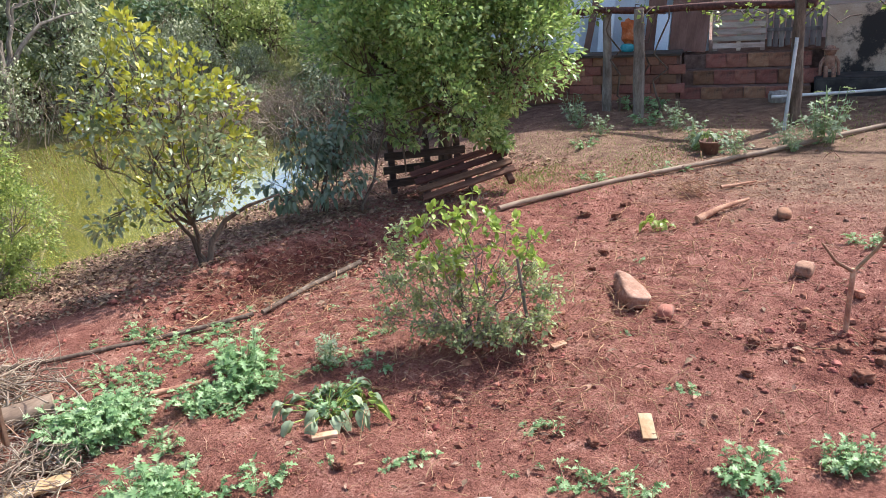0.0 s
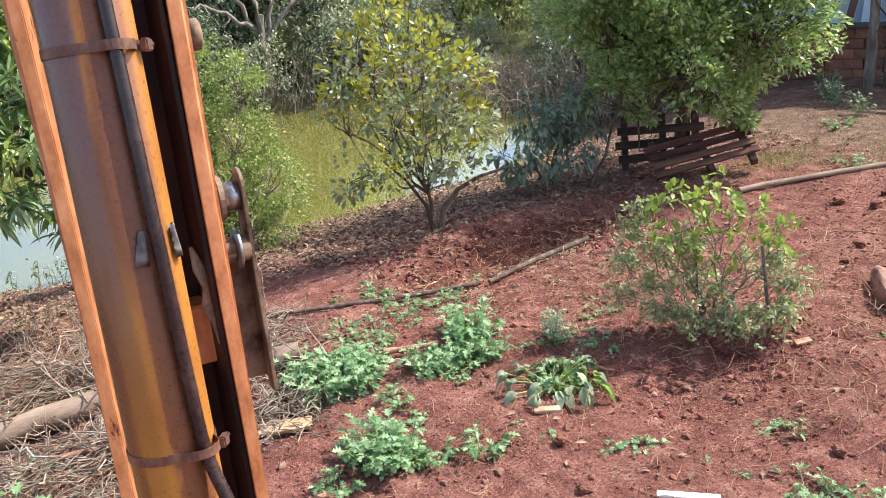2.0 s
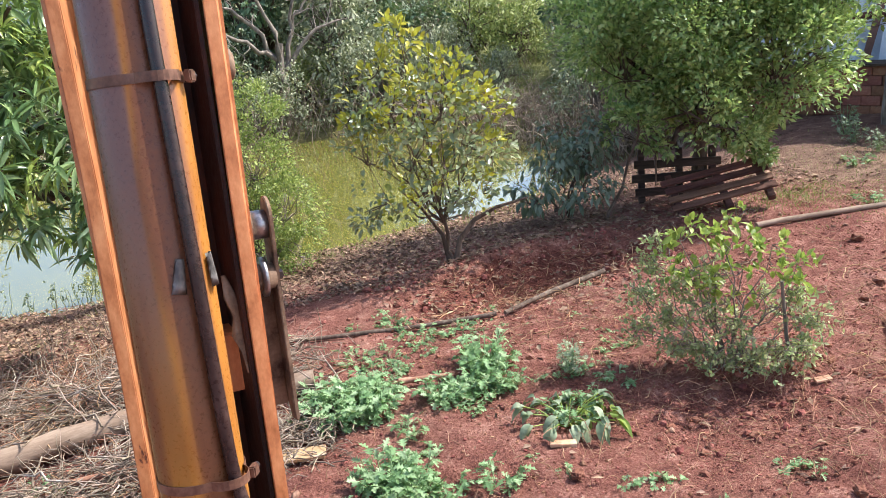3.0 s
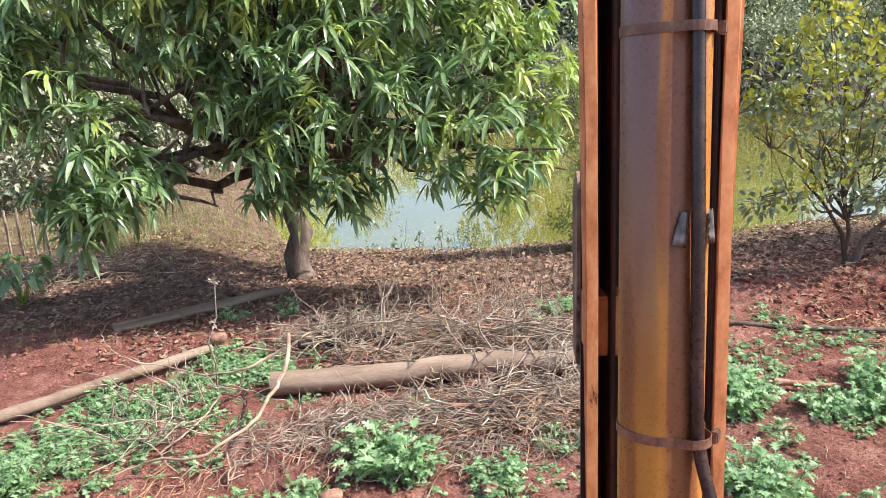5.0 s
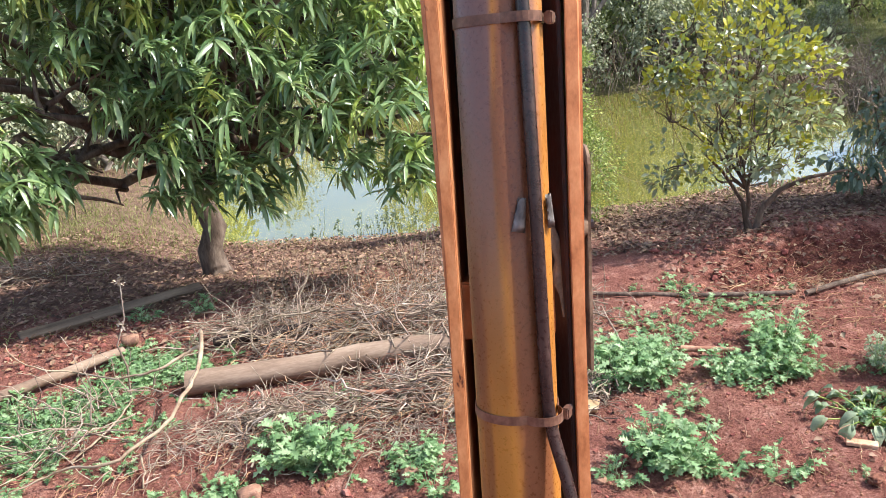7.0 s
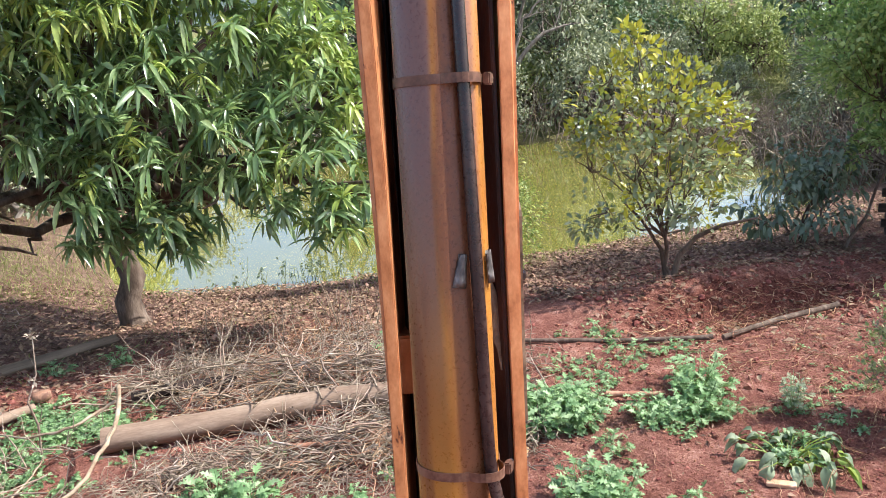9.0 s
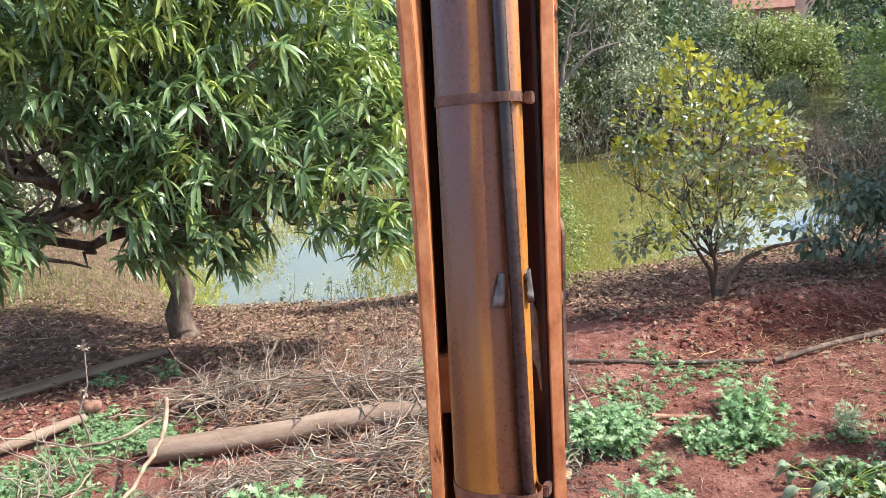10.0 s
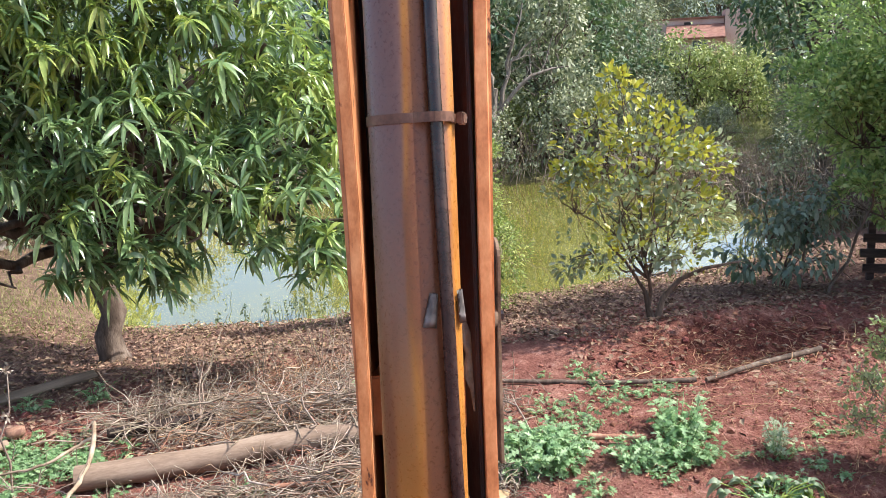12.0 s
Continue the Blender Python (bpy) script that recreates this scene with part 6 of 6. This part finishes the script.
def post(name, label, x, y, h, r, lean, mat="grey_bark", sides=10):
    z = float(ground_z(x, y))
    b = tube(Build(), bend((x, y, z - 0.1), (x + lean[0], y + lean[1], z + h), 7, 0, r * 0.12), np.linspace(r * 1.1, r * 0.9, 7), sides, True, 0.12)
    return thing(name, label, "post", data=b.mesh(name, M[mat]), group="arbour posts")


post("arbour_post", "rough grey wooden post of the vine arbour", 10.05, 6.25, 1.37, 0.06, (0.02, 0.0))
post("arbour_post", "crooked grey wooden post of the vine arbour", 9.87, 5.64, 1.40, 0.072, (0.02, 0.02))
post("arbour_post", "tall dark wooden post carrying the arbour beam", 10.06, 3.64, 1.62, 0.066, (0.0, 0.03), "bark")
b = tube(Build(), bend((9.98, 6.75, 1.42), (10.12, 3.5, 1.49), 9, 0.02, 0.012), np.linspace(0.045, 0.05, 9), 8, True, 0.1)
thing("arbour_beam", "rough pole beam lying on the arbour posts", "beam", data=b.mesh("arbour_beam", M["red_wood"]))
b = tube(Build(), bend((10.1, 3.75, 1.60), (10.6, 2.0, 1.60), 7, 0.03, 0.012), np.linspace(0.05, 0.04, 7), 8, True, 0.1)
thing("arbour_beam", "second pole beam on the tall post", "beam", data=b.mesh("arbour_beam", M["red_wood"]))
z = float(ground_z(9.72, 3.62))
b = tube(Build(), [(9.72, 3.62, z), (9.92, 3.62, z + 1.03)], 0.021, 12)
thing("metal_pipe", "grey metal pipe leaning on the tall post", "pipe", data=b.mesh("metal_pipe", M["pole_metal"]))
z = float(ground_z(11.3, 4.1))
b = tube(Build(), bend((11.05, 4.35, z + 0.12), (12.6, 2.4, z + 0.16), 6, 0, 0.004), 0.02, 10)
thing("plastic_pipe", "white plastic pipe lying before the ledge", "pipe", data=b.mesh("plastic_pipe", M["pvc"]))
vl, vs = Build(), Build()
for k in range(20):
    a = np.array([10.0 + rng.normal(0, 0.15), rng.uniform(2.6, 6.8), 1.46 + rng.normal(0, 0.05)])
    e = a + (rng.normal(-0.1, 0.25), rng.normal(0, 0.4), rng.uniform(-0.25, 0.15))
    p = bend(a, e, 6, -0.06, 0.03)
    tube(vs, p, np.linspace(0.009, 0.003, 6), 5, False)
    n = 9
    leaves(vl, p[rng.integers(1, 6, n)] + rng.normal(0, 0.04, (n, 3)), ball_dirs(n, 0.1), rng.uniform(0.05, 0.085, n), 0.055, OVAL, 0.3, 0.3, 0.7)
for x, y in ((9.93, 5.75), (10.0, 6.1), (9.95, 5.5)):
    tube(vs, bend((x + 0.1, y, 0.0), (x, y + rng.normal(0, 0.2), 1.5), 9, 0, 0.06), np.linspace(0.018, 0.01, 9), 6, False)
v = thing("grape_vine", "sparse climbing vine with bright leaves on the arbour", "vine")
tagged(part("stem", vs.mesh("stem", M["bark"]), v), kind="stuff")
part("foliage", vl.mesh("foliage", M["shoot"]), v)
bm = lathe_bm([(0.075, 0.0), (0.09, 0.01), (0.11, 0.13), (0.12, 0.135), (0.12, 0.15), (0.10, 0.15), (0.09, 0.06)], 20)
thing("flower_pot", "small dark clay pot on the yard soil", "pot", stand(8.42, 3.88, -0.01), bm_mesh("flower_pot", bm, M["pot"], True))
broad_plant("pot_plant", "pale grassy plant growing behind the pot", 8.5, 3.98, 0.3, 12, 0.14, "pale_weed", 0.22)


# ---------------------------------------------------------------- far bank
def far_tree(label, h, w, mat, n, leaf, bark="bark"):
    t = thing("bank_tree", label, "tree", group="trees on the far bank")
    c, s = Build(), Build()
    for i in range(22):
        f = (i + 0.5) / 22
        a = i * 2.4
        z = h * ((0.30 if h > 3 else 0.14) + (0.66 if h > 3 else 0.8) * f)
        reach = w * 0.5 * rng.uniform(0.35, 1.05) * (1.1 - 0.65 * f)
        x, y, r = math.cos(a) * reach, math.sin(a) * reach, w * rng.uniform(0.12, 0.2)
        tube(s, bend((0.05, 0, h * rng.uniform(0.15, 0.4)), (x, y, z), 6, 0.1, 0.08), np.linspace(0.02 * h ** 0.6, 0.006, 6), 5, False)
        for d in ball_dirs(9, 0.25):
            m = int(n / 200 * rng.uniform(0.5, 1.5))
            q = ball_dirs(m)
            p = np.array([x, y, z]) + d * r * rng.uniform(0.6, 1.25) + q * (r * 0.42 * rng.uniform(0.2, 1, m) ** 0.6)[:, None]
            L = leaf * rng.uniform(0.5, 1.3, m)
            leaves(c, p, unit(q + d * 0.6 + rng.normal(0, 0.6, (m, 3))), L, L * 0.5, SIMPLE, 0.3, 0.3, 0.9)
    tube(s, bend((0, 0, -0.3), (0.1, 0, h * 0.5), 6, 0, 0.06), np.linspace(0.05 * h ** 0.7, 0.02 * h ** 0.7, 6), 8, True, 0.1)
    part("trunk", s.mesh("trunk", M[bark]), t)
    part("crown", c.mesh("crown", M[mat]), t)
    return t


kinds = [far_tree("dark leafy tree on the far pond bank", 4.2, 2.8, "far_a", 4200, 0.15), far_tree("olive leafy tree on the far pond bank", 3.6, 2.6, "far_b", 4200, 0.13, "grey_bark"), far_tree("bright green bush on the far bank", 2.0, 2.2, "far_c", 3400, 0.11), far_tree("dusty olive shrub on the far bank", 1.6, 2.0, "far_b", 3000, 0.09, "grey_bark"), far_tree("dark green shrub on the far bank", 2.2, 2.2, "far_a", 3200, 0.11), far_tree("deep green broad tree beyond the pond", 4.8, 3.6, "far_deep", 5200, 0.17), far_tree("yellow-green bush on the far bank", 1.9, 2.0, "far_c", 3200, 0.12)]
FAR = [(5, 6.2, 20.2), (1, 7.8, 18.8), (5, 9.4, 21.4), (5, 13.6, 16.6), (4, 12.0, 11.6), (3, 9.8, 11.6), (4, 10.9, 12.6), (5, 3.6, 21.4), (2, 3.0, 19.6), (6, 0.6, 20.5), (3, -1.4, 18.8), (3, 5.6, 17.3), (3, 8.6, 17.2), (3, 7.6, 16.8), (4, 4.4, 17.8), (3, 3.2, 17.3), (3, 2.0, 17.6), (3, -0.9, 17.6), (2, -2.6, 16.6), (1, -4.4, 17.5), (5, -6.4, 17.2), (4, -5.2, 14.6), (3, -3.9, 14.8), (1, -8.4, 15.0), (0, -9.6, 12.2), (4, -7.6, 11.6), (1, 18.4, 24.5), (6, 14.4, 20.5), (0, 9.6, 24.0), (1, 6.6, 25.0), (0, 3.2, 26.0), (3, 16.2, 26.5), (2, 0.2, 26.0), (0, -4.0, 24.0), (1, -9.0, 22.0), (2, 12.9, 12.0), (0, 14.8, 13.0), (1, 13.4, 10.6), (1, -11, 9.0), (4, -8.6, 8.6), (0, 18, 19), (0, 21.0, 25.5), (1, 26.5, 29.0), (0, 24.0, 22.0), (6, 12.4, 20.0), (3, 8.8, 16.9), (3, 13.4, 22.5), (4, 13.0, 14.2), (0, 7.0, 21.5), (0, 5.0, 22.5), (0, 8.6, 21.8), (3, 2.0, 22.0), (4, 5.2, 18.9), (6, 6.9, 18.5), (4, 8.0, 18.4), (0, 11.0, 23.5), (1, -6.8, 19.5), (4, -2.4, 22.0), (1, -5.0, 12.8), (4, -6.2, 9.8), (0, -4.2, 20.0), (3, -4.6, 11.6), (3, -3.2, 12.6), (6, -2.6, 13.6)]
used = set()
for i, (k, x, y) in enumerate(FAR):
    s = rng.uniform(0.85, 1.2)
    m = pose(x, y, float(terrain(x, y)) - 0.05, 0, 0, rng.uniform(0, 360))
    if k in used:
        t = copy_thing(kinds[k], m)
    else:
        used.add(k)
        t = kinds[k]
        t.matrix_basis = m
    t.scale = (s, s, s * rng.uniform(0.9, 1.15))

bt = thing("bare_tree", "grey-barked bare tree on the far bank", "tree", pose(5.9, 17.5, -0.55))
tb = Build()
tube(tb, bend((0, 0, -0.2), (0.15, 0.1, 1.9), 8, 0, 0.04), np.linspace(0.13, 0.085, 8), 10, True, 0.1)
for ex, ez, sg in ((-1.3, 3.0, 0.3), (1.1, 2.9, 0.2), (-0.4, 3.9, 0.1), (0.9, 3.7, 0.0), (1.9, 2.3, 0.35), (-1.8, 2.2, 0.3)):
    p = bend((0.13, 0.1, 1.2 + 0.5 * rng.random()), (ex, rng.uniform(-0.6, 0.3), ez), 9, sg, 0.06)
    tube(tb, p, np.linspace(0.06, 0.015, 9), 7, True, 0.1)
    for _ in range(5):
        q = p[rng.integers(3, 8)]
        tube(tb, bend(q, q + rng.normal(0, 0.45, 3) + (0, 0, 0.2), 6, 0, 0.04), np.linspace(0.016, 0.004, 6), 5, False)
part("trunk", tb.mesh("trunk", M["grey_bark"]), bt)

for x, y, k, turn in ((11.4, 13.2, 0.62, 70), (12.6, 14.6, 0.75, 200), (3.6, 18.4, 0.9, 130)):
    t = copy_thing(bt, pose(x, y, float(terrain(x, y)) - 0.05, 0, 0, turn))
    t.scale = (k, k, k)

br = Build()
for cx, cy, sx, n, h in ((8.9, 9.4, 0.5, 150, 1.0), (8.9, 10.2, 0.7, 150, 1.2), (7.2, 16.8, 2.2, 130, 1.4), (3.0, 16.9, 2.5, 120, 1.2), (9.6, 9.4, 0.7, 160, 1.5), (11.0, 11.6, 0.9, 200, 1.8), (5.8, 18.4, 3.0, 260, 1.6), (9.3, 12.6, 0.5, 220, 0.6), (9.5, 14.2, 0.5, 220, 0.6), (9.0, 15.8, 0.7, 200, 0.8), (9.2, 8.6, 0.5, 160, 1.3), (12.5, 13.5, 0.8, 160, 2.2)):
    for _ in range(n):
        x, y = cx + rng.normal(0, sx), cy + rng.normal(0, 0.35)
        z = max(-0.62, float(terrain(x, y)))
        e = np.array([x, y, z]) + (rng.normal(0, 0.45), rng.normal(0, 0.3), rng.uniform(0.2, h))
        tube(br, bend((x, y, z - 0.05), e, 6, rng.uniform(0, 0.2), 0.05), np.linspace(0.011, 0.003, 6), 4, False)
thing("dry_brush", "tangle of dry grey brush along the far shore", "brush", data=br.mesh("dry_brush", M["twig"]), kind="stuff")

for i in range(16):
    x = 4.4 + i * 0.42
    y = 18.2 + rng.uniform(-0.1, 0.1)
    z = float(terrain(x, y))
    b = tube(Build(), bend((x, y, z - 0.1), (x + rng.normal(0, 0.06), y, z + rng.uniform(0.8, 1.2)), 4, 0, 0.01), 0.035, 7, True, 0.1)
    thing("fence_stake", "rough wooden stake on the far bank", "stake", data=b.mesh("fence_stake", M["bark"]), group="stakes on the far bank")
for i in range(22):
    x = -3.2 - i * 0.16
    y = 8.4 + 0.05 * i
    z = float(terrain(x, y))
    b = tube(Build(), bend((x, y, z - 0.1), (x + rng.normal(0, 0.02), y, z + rng.uniform(0.45, 0.65)), 4, 0, 0.006), 0.014, 6, True, 0.1)
    thing("fence_stake", "thin pale stick of a low garden fence", "stake", data=b.mesh("fence_stake", M["twig"]), group="sticks of the low fence")


def far_house():
    """A low pink house: long parapet wall, a taller block at its end and a tiled lean-to with a window below."""
    h = thing("far_house", "pink house with red tiled lean-to roof beyond the trees", "house", pose(22.02, 35.65, 0.0, 0, 0, -31.7))
    part("wall", bm_mesh("wall", box_bm(-2.6, 1.5, 0, 5, -1.0, 2.98, 0.01), M["pink"]), h)
    part("wall", bm_mesh("wall", box_bm(1.52, 3.0, -0.3, 5, -1.0, 3.35, 0.01), M["pink"]), h, "taller pink end block")
    part("coping", bm_mesh("coping", box_bm(-2.7, 1.5, -0.1, 5.1, 2.985, 3.07, 0.01), M["roof"]), h, "red coping")
    part("wall", bm_mesh("wall", box_bm(-0.9, 1.4, -1.6, -0.02, -1.0, 2.12, 0.01), M["pink"]), h)
    part("lean_to_roof", bm_mesh("lean_to_roof", plate_bm([(-2.0, 2.06), (-0.02, 2.66), (-0.02, 2.74), (-2.0, 2.15)], -1.1, 1.5, 0.01), M["roof"]), h, "red tiled lean-to roof")
    part("porch_roof", bm_mesh("porch_roof", plate_bm([(-3.6, 0.95), (-1.65, 1.45), (-1.65, 1.53), (-3.6, 1.03)], 0.95, 2.4, 0.01), M["roof"]), h, "red tiled porch roof")
    part("vent", bm_mesh("vent", box_bm(-0.3, 0.0, -0.03, 0.02, 2.72, 2.86, 0.004), M["darkened"]), h, "dark wall vent")
    w = part("window", bm_mesh("window", box_bm(0.05, 0.75, -1.66, -1.58, 1.3, 2.06, 0.01), M["pvc"]), h, "white window frame")
    for k in range(3):
        part("pane", bm_mesh("pane", box_bm(0.1 + k * 0.215, 0.27 + k * 0.215, -1.675, -1.662, 1.36, 2.0), M["glass"]), w)


far_house()
for k, x, y, s in ((0, 22, 45, 1.7), (1, 25, 44, 1.6), (0, 28, 42, 1.7), (0, 19, 46, 1.8), (1, 31, 41, 1.6), (0, 26.5, 47, 2.0), (3, 15.6, 27.6, 1.0), (3, 16.9, 27.0, 1.05), (2, 18.0, 26.6, 0.9), (3, 19.2, 26.8, 1.15), (2, 14.2, 28.0, 1.0), (3, 11.0, 16.4, 0.6), (3, 12.2, 15.4, 0.7), (3, 10.0, 17.2, 0.8), (3, 9.7, 14.6, 0.4), (6, 13.4, 19.4, 0.95), (4, 11.6, 20.6, 1.0), (4, 15.2, 19.0, 0.95), (3, 10.8, 19.0, 1.0), (3, 9.6, 18.4, 0.95), (1, 13.2, 24.6, 0.95), (0, 20, 38, 1.3)):
    t = copy_thing(kinds[k], pose(x, y, float(terrain(x, y)) - 0.1, 0, 0, x * 50))
    t.scale = (s, s, s)
hb = Build()
hx = np.linspace(-700, 700, 90)
hy = np.linspace(150, 520, 14)
HX, HY = np.meshgrid(hx, hy)
HZ = 5 + 34 * smooth((HY - 150) / 260) * (0.6 + 0.6 * value_noise(HX / 130, HY / 200, 8)) + 5 * value_noise(HX / 22, HY / 30, 9) - 6
ii = (np.arange(13)[:, None] * 90 + np.arange(89)[None]).ravel()
hb.add(np.stack([HX, HY, HZ], -1), np.stack([ii, ii + 1, ii + 91, ii + 90], 1))
thing("backdrop", "wooded hills in the far distance", "hills", data=hb.mesh("backdrop", M["hill"]), kind="backdrop")
